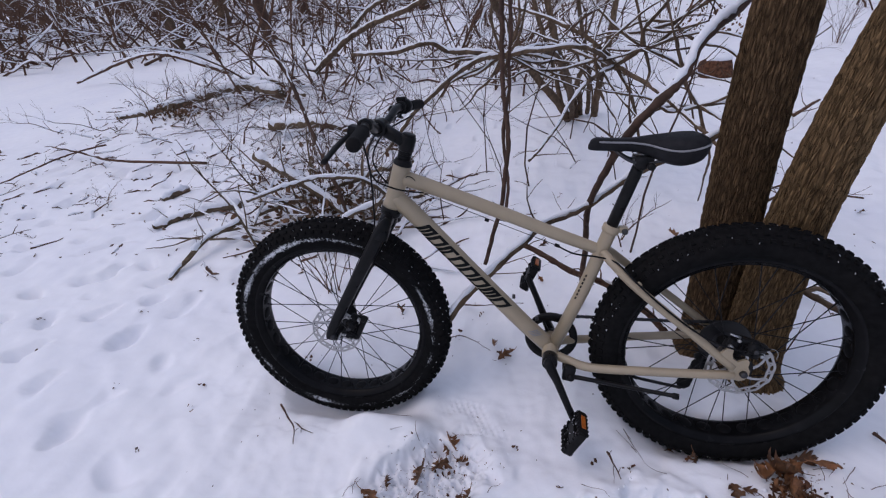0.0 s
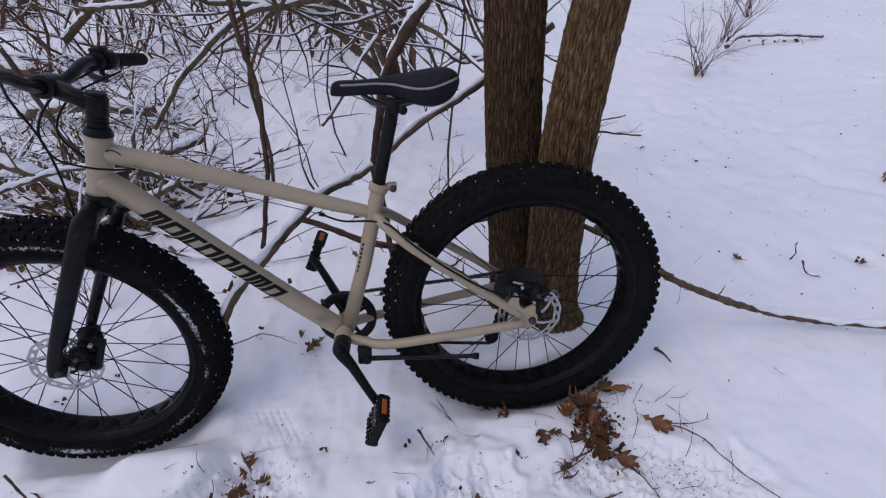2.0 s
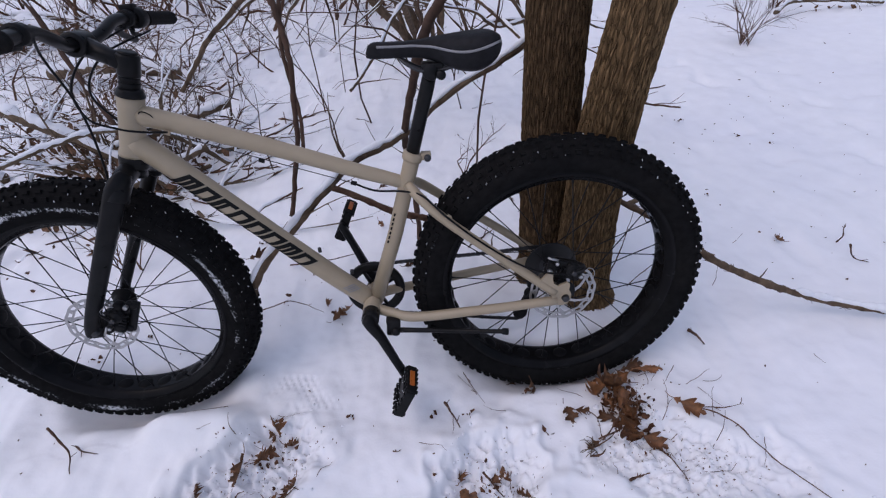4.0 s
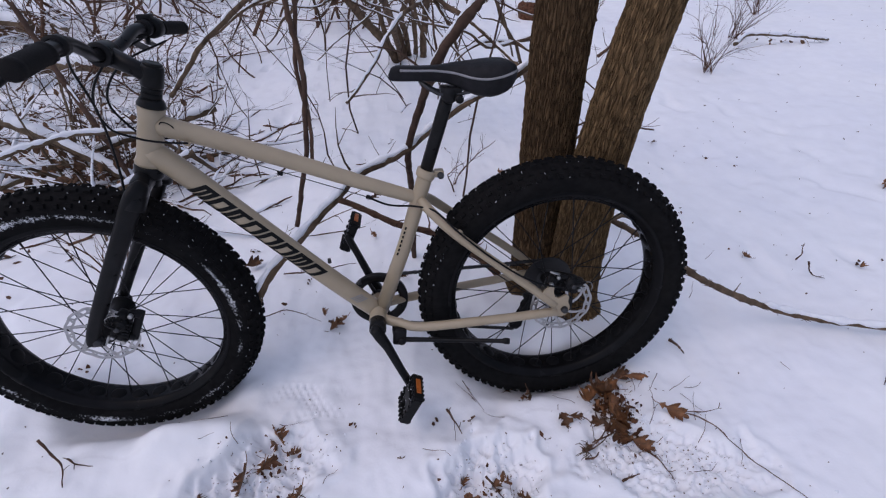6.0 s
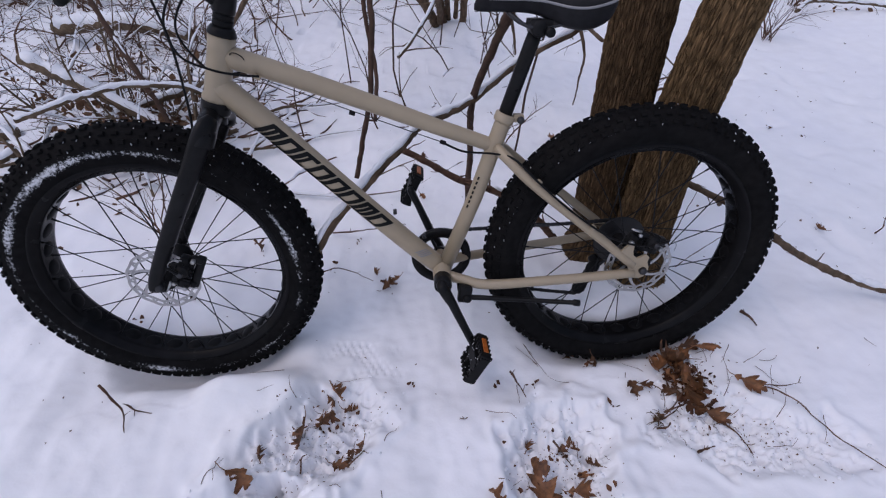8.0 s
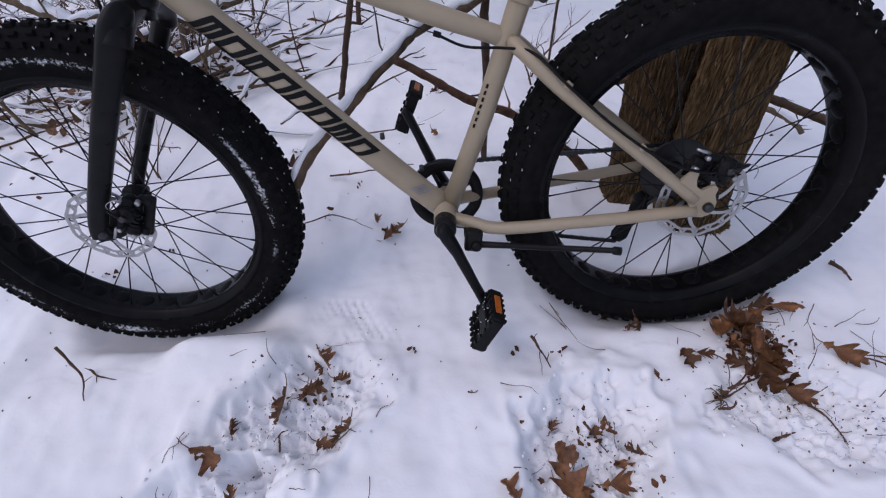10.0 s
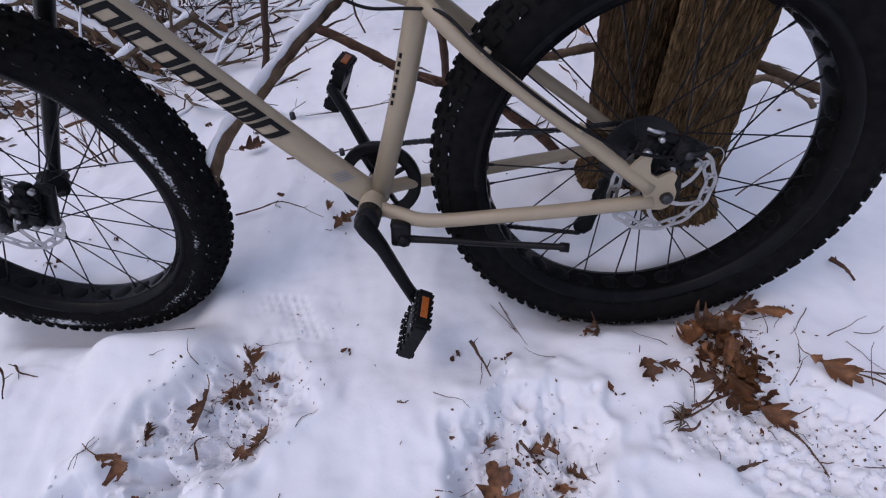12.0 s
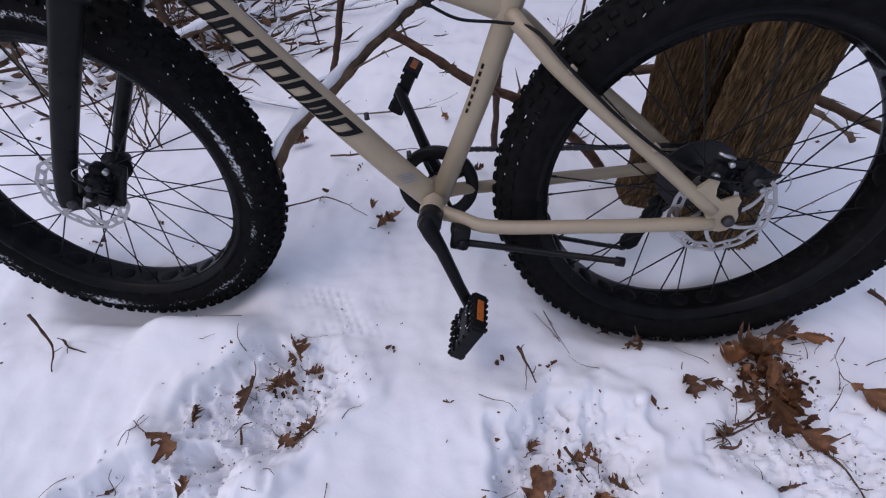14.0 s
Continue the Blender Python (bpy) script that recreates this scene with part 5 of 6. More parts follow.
shaggy_branch([(0.30, 0.30, 0.30), (0.60, 0.34, 0.29), (0.80, 0.16, 0.27), (0.87, 0.03, 0.255), (0.98, 0.03, 0.175), (1.16, 0.02, 0.085), (1.28, 0.02, 0.035), (1.40, -0.01, 0.015), (1.70, -0.08, 0.005)], 0.0085, 0.0105, 1.17, "brown fallen branch with peeling bark and snow on its end")
lying_wood([(2.70, 2.62, 0.06), (2.95, 2.80, 0.07), (3.35, 2.78, 0.05), (3.6, 2.75, 0.02)], 0.015, 0.010, M_DEAD, "dead branch lying on snow beside a small shrub", 0.8, 6)
lying_wood([(1.62, 2.62, 0.0), (1.75, 2.70, 0.05), (1.86, 2.85, 0.03)], 0.012, 0.008, M_TWIG, "short forked stick on the snow", 0.3, 2)
lying_wood([(0.75, 0.80, 0.25), (1.0, 1.02, 0.22), (1.25, 1.18, 0.12), (1.42, 1.28, 0.05)], 0.006, 0.004, M_TWIG, "thin dark twig hanging over the snow", 0.0, 4)
lying_wood([(0.55, 0.60, 0.32), (0.9, 0.95, 0.28), (1.35, 1.35, 0.14)], 0.005, 0.003, M_TWIG, "thin dark twig hanging over the snow", 0.0, 3)


# small things on the near snow
def twig(pts, r, lab="small dark twig lying on snow", m=M_TWIG):
    bm = bmesh.new()
    p, rr = branch_mesh(bm, [V(x, y, ground_z(x, y) + dz) for x, y, dz in pts], r * 0.8, r * 0.28, 6, 6, 0.5, pts[0][0] * 9, 0.007)
    side_twigs(bm, p, rr, 2, 0.02, int(abs(pts[0][0]) * 1000))
    tagged(part("twig", bm, m), label=lab, category="twig", group="twigs on the snow")


twig([(-0.865, -0.195, 0.075), (-0.83, -0.22, 0.045), (-0.80, -0.25, 0.022), (-0.785, -0.29, 0.004)], 0.0042)
twig([(-0.815, -0.215, 0.012), (-0.78, -0.235, 0.008), (-0.74, -0.24, 0.006)], 0.0032)
twig([(0.155, -0.20, 0.05), (0.172, -0.225, 0.03), (0.192, -0.255, 0.004)], 0.0042)
twig([(0.235, -0.365, 0.05), (0.25, -0.38, 0.03), (0.275, -0.405, 0.006)], 0.004)
twig([(0.575, -0.405, 0.008), (0.60, -0.395, 0.012), (0.63, -0.385, 0.008)], 0.0045)
twig([(0.665, -0.33, 0.012), (0.69, -0.37, 0.010), (0.715, -0.41, 0.006)], 0.0032)
twig([(0.50, -0.345, 0.006), (0.525, -0.345, 0.016), (0.545, -0.325, 0.008)], 0.0035)
twig([(0.505, -0.235, 0.02), (0.53, -0.265, 0.03), (0.545, -0.30, 0.012)], 0.0018)
twig([(0.545, -0.30, 0.006), (0.58, -0.275, 0.02), (0.64, -0.22, 0.04)], 0.0026)
twig([(0.53, -0.305, 0.010), (0.58, -0.295, 0.025), (0.625, -0.28, 0.02)], 0.003)
twig([(0.79, -0.24, 0.012), (0.86, -0.295, 0.016), (0.92, -0.38, 0.024), (0.98, -0.48, 0.01), (1.03, -0.60, 0.02)], 0.0026)
twig([(0.80, -0.245, 0.010), (0.86, -0.255, 0.016), (0.92, -0.25, 0.012)], 0.0022)
twig([(1.55, 0.31, 0.004), (1.545, 0.30, 0.05), (1.54, 0.31, 0.085)], 0.0035)
twig([(1.525, 0.245, 0.055), (1.54, 0.225, 0.015), (1.575, 0.205, 0.008)], 0.0038)
twig([(1.50, -0.16, 0.05), (1.46, -0.20, 0.01), (1.42, -0.23, 0.006)], 0.003)
twig([(0.885, -0.005, 0.01), (0.90, -0.03, 0.015), (0.915, -0.055, 0.008)], 0.0065)
twig([(0.21, -0.10, 0.03), (0.24, -0.15, 0.012), (0.262, -0.185, 0.006)], 0.0015)
twig([(-0.245, -0.395, 0.012), (-0.225, -0.38, 0.018), (-0.205, -0.365, 0.010)], 0.003)
twig([(-0.36, -0.385, 0.012), (-0.355, -0.365, 0.028), (-0.35, -0.345, 0.014)], 0.003)
twig([(0.02, -0.30, 0.004), (0.028, -0.302, 0.006), (0.036, -0.300, 0.004)], 0.0025)
twig([(0.22, 0.50, 0.004), (0.24, 0.56, 0.02), (0.30, 0.60, 0.006)], 0.003)
twig([(-0.38, 0.42, 0.01), (-0.25, 0.40, 0.05), (-0.12, 0.44, 0.03)], 0.004)
twig([(-0.46, 0.20, 0.01), (-0.33, 0.22, 0.03), (-0.22, 0.18, 0.012)], 0.003)
twig([(0.72, 0.22, 0.0), (0.735, 0.21, 0.16), (0.742, 0.20, 0.30)], 0.003)
twig([(0.78, 0.20, 0.0), (0.83, 0.17, 0.12), (0.88, 0.15, 0.20)], 0.002)
for a in (20, 75, 130, 200, 250, 310):
    twig([(0.506, -0.326, 0.010), (0.506 + 0.012 * math.cos(radians(a)), -0.326 + 0.012 * math.sin(radians(a)), 0.016), (0.506 + 0.026 * math.cos(radians(a)), -0.326 + 0.026 * math.sin(radians(a)), 0.008)], 0.0020, "dry brittle stalk lying on snow", M_DEAD)
twig([(0.506, -0.326, 0.012), (0.535, -0.316, 0.020), (0.575, -0.292, 0.016)], 0.0030)
twig([(2.35, 0.72, 0.02), (2.42, 0.75, 0.05), (2.47, 0.73, 0.02)], 0.012)

# dead leaves: six shapes, laid singly


def leaf_mesh(seed, lobes, length, width):
    """A dry lobed leaf, folded along its midrib, curled and torn."""
    rng = random.Random(seed)
    bm = bmesh.new()
    n = 20
    rows = []
    fold, curl, twist = rng.uniform(0.5, 1.1), rng.uniform(-2.2, 2.6), rng.uniform(-1.2, 1.2)
    phase = [rng.uniform(0, 1), rng.uniform(0, 1)]
    torn = [rng.uniform(0.2, 0.9), rng.uniform(0.2, 0.9)]
    for i in range(n + 1):
        s = i / n
        env = math.sin(math.pi * min(1, s * 0.95 + 0.04)) ** 0.8 * (0.7 + 0.6 * s if s < 0.6 else 1.06 - 0.5 * (s - 0.6))
        row = []
        for k, side in enumerate((-1, 1)):
            saw = (lobes * s + phase[k]) % 1.0
            w = width * env * (0.28 + 0.80 * saw ** 0.7 if lobes > 1 else 0.9) * (0.35 if abs(s - torn[k]) < 0.05 else 1.0) * rng.uniform(0.85, 1.1)
            cols = []
            for f in (0.5, 1.0):
                y, a = side * w * f, curl * (s - 0.5)
                x = math.sin(a) / (curl or 1) * length if abs(curl) > 0.2 else length * (s - 0.5)
                z = (1 - math.cos(a)) / curl * length if abs(curl) > 0.2 else 0
                rise = abs(y) * fold * (1 + 0.8 * f) * 0.6 + twist * y * (s - 0.5)
                cols.append(bm.verts.new((x + abs(y) * 0.4, y * (1 - 0.25 * fold), z + rise + 0.006 * rng.uniform(-1, 1) * f)))
            if side < 0:
                a = curl * (s - 0.5)
                mid = bm.verts.new((math.sin(a) / curl * length if abs(curl) > 0.2 else length * (s - 0.5), 0, (1 - math.cos(a)) / curl * length if abs(curl) > 0.2 else 0))
                row += [cols[1], cols[0], mid]
            else:
                row += cols
        rows.append(row)
    for a, b in zip(rows, rows[1:]):
        for k in range(4):
            bm.faces.new((a[k], a[k + 1], b[k + 1], b[k]))
    o = rows[0][2].co.copy()
    tube(bm, [o, o + V(-length * 0.16, 0, 0.004), o + V(-length * 0.32, 0.006, 0.012)], [0.0012, 0.0008], 5)
    me = bpy.data.meshes.new("dead_leaf")
    bm.to_mesh(me)
    bm.free()
    me.polygons.foreach_set("use_smooth", [True] * len(me.polygons))
    me.materials.append(M_LEAF)
    return me


LEAVES = [leaf_mesh(s, lb, ln, w) for s, lb, ln, w in ((1, 3.4, 0.138, 0.048), (2, 3.4, 0.095, 0.036), (3, 3.0, 0.078, 0.030), (4, 2.6, 0.058, 0.024), (5, 0.5, 0.072, 0.015), (6, 2.2, 0.040, 0.017), (7, 3.0, 0.052, 0.026), (8, 2.0, 0.088, 0.034))]
leaf_rng = random.Random(12)


def leaf(x, y, kind, turn, tilt=15, lift=0.008, lean=0):
    ob = new("dead_leaf", LEAVES[kind])
    ob.matrix_world = pose(x, y, ground_z(x, y) + lift, tilt, lean, turn)
    tagged(ob, label="curled brown dead oak leaf on the snow", category="leaf", group="dead leaves")


def lay_leaf(x, y, kind, turn, tilt, lift, lean=None):
    leaf(x, y, kind, turn, tilt, lift, leaf_rng.uniform(-15, 15) if lean is None else lean)


lay_leaf(0.617, -0.161, 1, 205, -14, 0.022, 10)
lay_leaf(0.681, -0.107, 2, 20, 30, 0.024, 10)
lay_leaf(0.722, -0.124, 4, -8, 55, 0.020, 0)
lay_leaf(0.566, -0.187, 1, 215, 20, 0.012, -10)
lay_leaf(0.582, -0.220, 3, 100, 50, 0.012, 20)
lay_leaf(0.621, -0.210, 3, 200, -40, 0.012, 15)
lay_leaf(0.619, -0.274, 1, 262, 25, 0.016, 10)
lay_leaf(0.653, -0.233, 5, 300, 70, 0.012, 0)
lay_leaf(0.661, -0.314, 2, 330, 20, 0.012, 10)
lay_leaf(0.473, -0.240, 3, 285, 15, 0.010, 0)
lay_leaf(0.505, -0.235, 5, 350, 30, 0.010, 0)
lay_leaf(0.778, -0.246, 2, 320, 35, 0.014, 0)
lay_leaf(0.513, -0.322, 5, 200, 20, 0.006, 0)
lay_leaf(0.402, -0.158, 5, 265, 60, 0.012, 0)
lay_leaf(0.564, -0.257, 6, 140, -30, 0.010, 20)
lay_leaf(0.611, -0.192, 6, 30, 20, 0.016, -20)
lay_leaf(0.590, -0.178, 1, 160, 35, 0.030, -12)
lay_leaf(0.600, -0.226, 7, 60, 40, 0.024, 15)
lay_leaf(0.636, -0.255, 2, 240, 55, 0.026, -20)
lay_leaf(0.608, -0.288, 7, 285, 40, 0.026, 18)
lay_leaf(0.194, -0.451, 0, 100, 8, 0.010, -6)
lay_leaf(0.277, -0.363, 3, 20, 10, 0.002, 0)
lay_leaf(0.305, -0.429, 3, 340, 30, 0.012, 10)
lay_leaf(0.286, -0.459, 2, 10, 20, 0.010, 20)
lay_leaf(0.182, -0.350, 5, 60, 20, 0.008, 0)
lay_leaf(0.325, -0.409, 5, 150, 15, 0.004, 0)
lay_leaf(0.089, -0.481, 3, 120, 30, 0.010, 0)
lay_leaf(0.219, -0.474, 2, 300, 20, 0.008, 10)
lay_leaf(-0.294, -0.205, 2, 120, 45, 0.026, 20)
lay_leaf(-0.312, -0.262, 3, 45, 50, 0.016, 10)
lay_leaf(-0.327, -0.275, 5, 250, 30, 0.010, 0)
lay_leaf(-0.257, -0.239, 5, 10, -30, 0.010, 10)
lay_leaf(-0.364, -0.305, 2, 262, 60, 0.026, 10)
lay_leaf(-0.465, -0.348, 5, 100, 60, 0.012, 0)
lay_leaf(-0.239, -0.366, 5, 250, 30, 0.008, 0)
lay_leaf(-0.214, -0.363, 5, 240, 40, 0.010, 0)
lay_leaf(-0.270, -0.378, 6, 340, 12, 0.004, 0)
lay_leaf(-0.483, -0.406, 7, 330, 18, 0.014, 8)
lay_leaf(-0.459, -0.506, 3, 80, 40, 0.012, 0)
lay_leaf(-0.425, -0.473, 5, 95, 20, 0.006, 0)
lay_leaf(-0.302, -0.213, 5, 300, 60, 0.014, 0)
lay_leaf(-0.17, 0.165, 3, 40, 20, 0.014)
lay_leaf(-0.15, 0.185, 5, 200, 25, 0.012)
lay_leaf(-0.215, 0.215, 5, 100, 30, 0.012)
lay_leaf(0.06, 0.36, 5, 10, 30, 0.012)
lay_leaf(-0.05, 0.86, 6, 60, 70, 0.04)
lay_leaf(0.55, 1.0, 2, 120, 40, 0.03)
lay_leaf(0.36, -0.08, 5, 20, 50, 0.01)
lay_leaf(-0.05, 0.62, 5, 300, 30, 0.012)
lay_leaf(-0.5, 0.48, 2, 30, 30, 0.02)
lay_leaf(-0.62, 0.36, 3, 130, 40, 0.02)
lay_leaf(1.77, 0.255, 5, 30, 30, 0.01)
lay_leaf(2.3, 0.74, 3, 50, 30, 0.015)
lay_leaf(1.36, 0.34, 5, 120, 20, 0.008)


def scatter_bits(name, spots, material, label, lo=0.001, hi=0.0048):
    """Small crumbs and flakes pressed into the snow."""
    bm = bmesh.new()
    rng = random.Random(len(spots) + 7)
    for x, y in spots:
        ln, wd = rng.uniform(lo, hi), rng.uniform(lo, hi) * 0.45
        m = pose(x, y, ground_z(x, y) + 0.001, rng.uniform(-35, 35), rng.uniform(-35, 35), rng.uniform(0, 360))
        vs = [bm.verts.new(m @ V(px * ln, py * wd, pz)) for px, py, pz in ((-1, 0, 0), (-0.3, -1, 0.001), (0.7, -0.7, 0.002), (1, 0.2, 0), (0.2, 1, 0.002), (0, 0.1, -0.003))]
        for i in range(5):
            j = (i + 1) % 5
            bm.faces.new((vs[i], vs[j], vs[5]))
        bm.faces.new(vs[:5])
    tagged(part(name, bm, material, smooth=False), label=label, category="litter", kind="stuff")


rng = random.Random(5)
spots = []
for cx, cy, a, b, turn, d in FOOTPRINTS[:4]:
    for k in range(130):
        u, v = rng.gauss(0, 0.55), rng.gauss(0, 0.55)
        c, s = math.cos(radians(turn)), math.sin(radians(turn))
        spots.append((cx + u * a * c - v * b * s, cy + u * a * s + v * b * c))
spots += [(rng.gauss(0.64, 0.05), rng.gauss(-0.21, 0.05)) for k in range(90)]
scatter_bits("leaf_litter", spots, M_LITTER, "brown crumbs of leaf pressed into trodden snow", 0.0008, 0.0036)
spots = [(rng.uniform(-1.2, 2.2), rng.uniform(-0.7, 1.6)) for k in range(170)]
scatter_bits("bark_crumb", spots, M_TWIG, "tiny dark bark crumbs on the snow", 0.001, 0.0042)
spots = [(-1.2 - abs(rng.gauss(0, 2.2)), 0.4 + 4.2 * rng.random() ** 0.8) for k in range(900)]
scatter_bits("forest_debris", spots, M_TWIG, "dark leaf and twig debris lying on the snow", 0.006, 0.022)
spots = [(rng.uniform(0.9, 6.0), 0.1 + 5 * rng.random() ** 1.3) for k in range(330)]
scatter_bits("forest_debris", spots, M_TWIG, "dark leaf and twig debris lying on the snow", 0.003, 0.011)


def scatter_sticks(count, spot, ln, rad, seed):
    """Short crooked sticks half sunk in snow, most with snow along them."""
    r2 = random.Random(seed)
    bm, sb = bmesh.new(), bmesh.new()
    for k in range(count):
        x, y = spot(r2)
        a, length, r = r2.gauss(0.5, 0.8), r2.uniform(*ln), r2.uniform(*rad)
        q, n = [], 8
        side = r2.uniform(-0.25, 0.25)
        for i in range(n):
            u = i / (n - 1) - 0.5
            w = side * (u * u * 4 - 1) * 0.5 + r2.uniform(-0.03, 0.03)
            p = V(x + (math.cos(a) * u - math.sin(a) * w) * length, y + (math.sin(a) * u + math.cos(a) * w) * length, 0)
            p.z = ground_z(p.x, p.y) + r * r2.uniform(-0.2, 0.7) + 0.10 * length * max(0, u) * (k % 3 == 0)
            q.append(p)
        rr = [r * f * r2.uniform(0.8, 1.2) for f in (0.5, 0.9, 1, 0.95, 0.8, 0.65, 0.5, 0.25)]
        tube(bm, q, rr, 6)
        if k % 2:
            e = r2.uniform(-1, 1)
            f = V(math.cos(a + e), math.sin(a + e), r2.uniform(0, 0.5)) * length * 0.3
            tube(bm, [q[4], q[4] + f * 0.5 + V(0, 0, 0.004), q[4] + f], [r * 0.45, r * 0.4, r * 0.2], 5)
        lo = r2.randrange(0, 3)
        hi = r2.randrange(5, 8)
        if r2.random() < 0.85:
            m = hi - lo
            tube(sb, [q[j] + V(0, r * 0.3, rr[j] * 0.75) for j in range(lo, hi)], [rr[lo + u] * (0.4 if u in (0, m - 1) else r2.uniform(1.0, 1.5)) for u in range(m)], 7)
    ob = tagged(part("sunken_sticks", bm, M_TWIG), label="short crooked sticks half sunk in the snow", category="sticks", kind="stuff")
    part("snow_cap", sb, M_CAP, ob, "snow lying along the sticks")


scatter_sticks(190, lambda r: (r.uniform(-5.5, -1.3), r.uniform(0.6, 4.4)), (0.05, 0.30), (0.0025, 0.009), 3)
scatter_sticks(44, lambda r: (r.uniform(-1.8, -0.5), r.uniform(0.5, 1.8)), (0.10, 0.40), (0.003, 0.009), 4)
scatter_sticks(10, lambda r: (r.uniform(-0.5, 0.5), r.uniform(0.35, 2.4)), (0.04, 0.16), (0.002, 0.005), 5)


def snow_crumbs():
    bm = bmesh.new()
    r2 = random.Random(77)
    for cx, cy, a, b, turn, d in FOOTPRINTS[:4] + [(0.625, -0.225, 0.05, 0.08, 0, 0)]:
        for k in range(170):
            u, v = r2.gauss(0, 0.55), r2.gauss(0, 0.55)
            c, s = math.cos(radians(turn)), math.sin(radians(turn))
            x, y = cx + u * a * c - v * b * s, cy + u * a * s + v * b * c
            r = r2.uniform(0.0012, 0.0055) if d else r2.uniform(0.002, 0.009)
            m = pose(x, y, ground_z(x, y) + r * 0.3, r2.uniform(0, 90), r2.uniform(0, 90), r2.uniform(0, 360)) @ Matrix.Diagonal((r, r * r2.uniform(0.6, 1), r * r2.uniform(0.5, 0.9), 1))
            bmesh.ops.create_icosphere(bm, subdivisions=1, radius=1, matrix=m)
    tagged(part("snow_crumb", bm, M_CAP), label="loose crumbs of snow round trodden footprints", category="snow", kind="stuff")


snow_crumbs()


def fine_stems():
    """Hair-thin leaf stalks and grass ends lying on the trodden snow."""
    bm = bmesh.new()
    r2 = random.Random(41)
    for cx, cy, sx, sy, n in ((0.66, -0.22, 0.09, 0.07, 14), (0.72, -0.36, 0.12, 0.05, 8), (0.24, -0.41, 0.09, 0.07, 9), (-0.32, -0.30, 0.10, 0.08, 9), (-0.5, -0.54, 0.09, 0.06, 8), (0.3, -0.15, 0.4, 0.1, 7), (0.9, 0.1, 0.3, 0.3, 6)):
        for k in range(n):
            x, y, a, ln = r2.gauss(cx, sx), r2.gauss(cy, sy), r2.uniform(0, 6.283), r2.uniform(0.02, 0.085)
            q = []
            for j in range(6):
                q.append(V(x, y, ground_z(x, y) + 0.002 + 0.012 * j / 5 * (k % 3)))
                a += r2.uniform(-0.35, 0.35)
                x, y = x + math.cos(a) * ln / 5, y + math.sin(a) * ln / 5
            tube(bm, q, [0.0009, 0.0004], 4)
    tagged(part("leaf_stalk", bm, M_TWIG), label="hair-thin leaf stalks lying on trodden snow", category="litter", kind="stuff")


fine_stems()

# ---- thickets ----


def shoot(bm, base, way, length, r, rng, snow_bm=None, twigs=4, bend=0.16, grav=-0.015, seg=5, load=1.0):
    """One crooked shoot with forked twigs, and the snow that lies on its flatter runs."""
    n = 9
    q, d = [base], way.normalized()
    for i in range(n):
        kink = bend * (2.4 if rng.random() < 0.25 else 0.9)
        d = (d + V(rng.uniform(-1, 1), rng.uniform(-1, 1), rng.uniform(-1, 1)) * kink + V(0, 0, grav * i)).normalized()
        q.append(q[-1] + d * length / n * rng.uniform(0.7, 1.3))
    if any(-1.5 < p.x < 1.2 and p.y < 0.36 for p in q):
        return
    if any(p.z < -0.01 for p in q[3:]):
        q = [V(p.x, p.y, max(p.z, 0.0)) for p in q]
    rr = [r * (1 - 0.8 * i / n) * rng.uniform(0.85, 1.15) for i in range(n + 1)]
    tube(bm, q, rr, seg, caps=False)
    for k in range(twigs):
        i = rng.randrange(2, n)
        e = (q[i + 1] - q[i]).normalized()
        w = (e + V(rng.uniform(-1, 1), rng.uniform(-1, 1), rng.uniform(-0.4, 0.9)) * 1.0).normalized()
        ln = length * rng.uniform(0.10, 0.36)
        t = [q[i]]
        for j in range(4):
            w = (w + V(rng.uniform(-1, 1), rng.uniform(-1, 1), rng.uniform(-0.8, 0.9)) * 0.33).normalized()
            t.append(t[-1] + w * ln / 4)
        tr = [rr[i] * f for f in (0.62, 0.5, 0.42, 0.34, 0.22)]
        tube(bm, t, tr, 4, caps=False)
        if rng.random() < 0.6:
            w2 = (w + V(rng.uniform(-1, 1), rng.uniform(-1, 1), rng.uniform(-0.5, 0.9)) * 0.9).normalized()
            tube(bm, [t[2], t[2] + w2 * ln * 0.2, t[2] + w2 * ln * 0.35 + V(0, 0, rng.uniform(-0.05, 0.05) * ln)], [tr[2] * 0.7, tr[2] * 0.35], 3, caps=False)
        if snow_bm is not None and abs(w.z) < 0.7 and rng.random() < 0.5:
            tube(snow_bm, [t[j] + V(0, 0, tr[j] * 0.9) for j in range(4)], [tr[0] * 0.4, tr[1] * 1.05 * load, tr[2] * 1.05 * load, tr[3] * 0.4], 5, caps=False)
    if snow_bm is not None:
        run = []
        for i in range(1, n + 2):
            if i <= n and abs((q[i] - q[i - 1]).normalized().z) < 0.76 and rng.random() < 0.85:
                run.append(i)
                continue
            if len(run) > 1:
                m = len(run)
                tube(snow_bm, [q[j] + V(0, 0, rr[j] * (0.3 + 0.5 * load)) for j in run], [rr[j] * (0.3 if u in (0, m - 1) else rng.uniform(0.9, 1.3) * load) for u, j in enumerate(run)], 6, caps=False)
            run = []


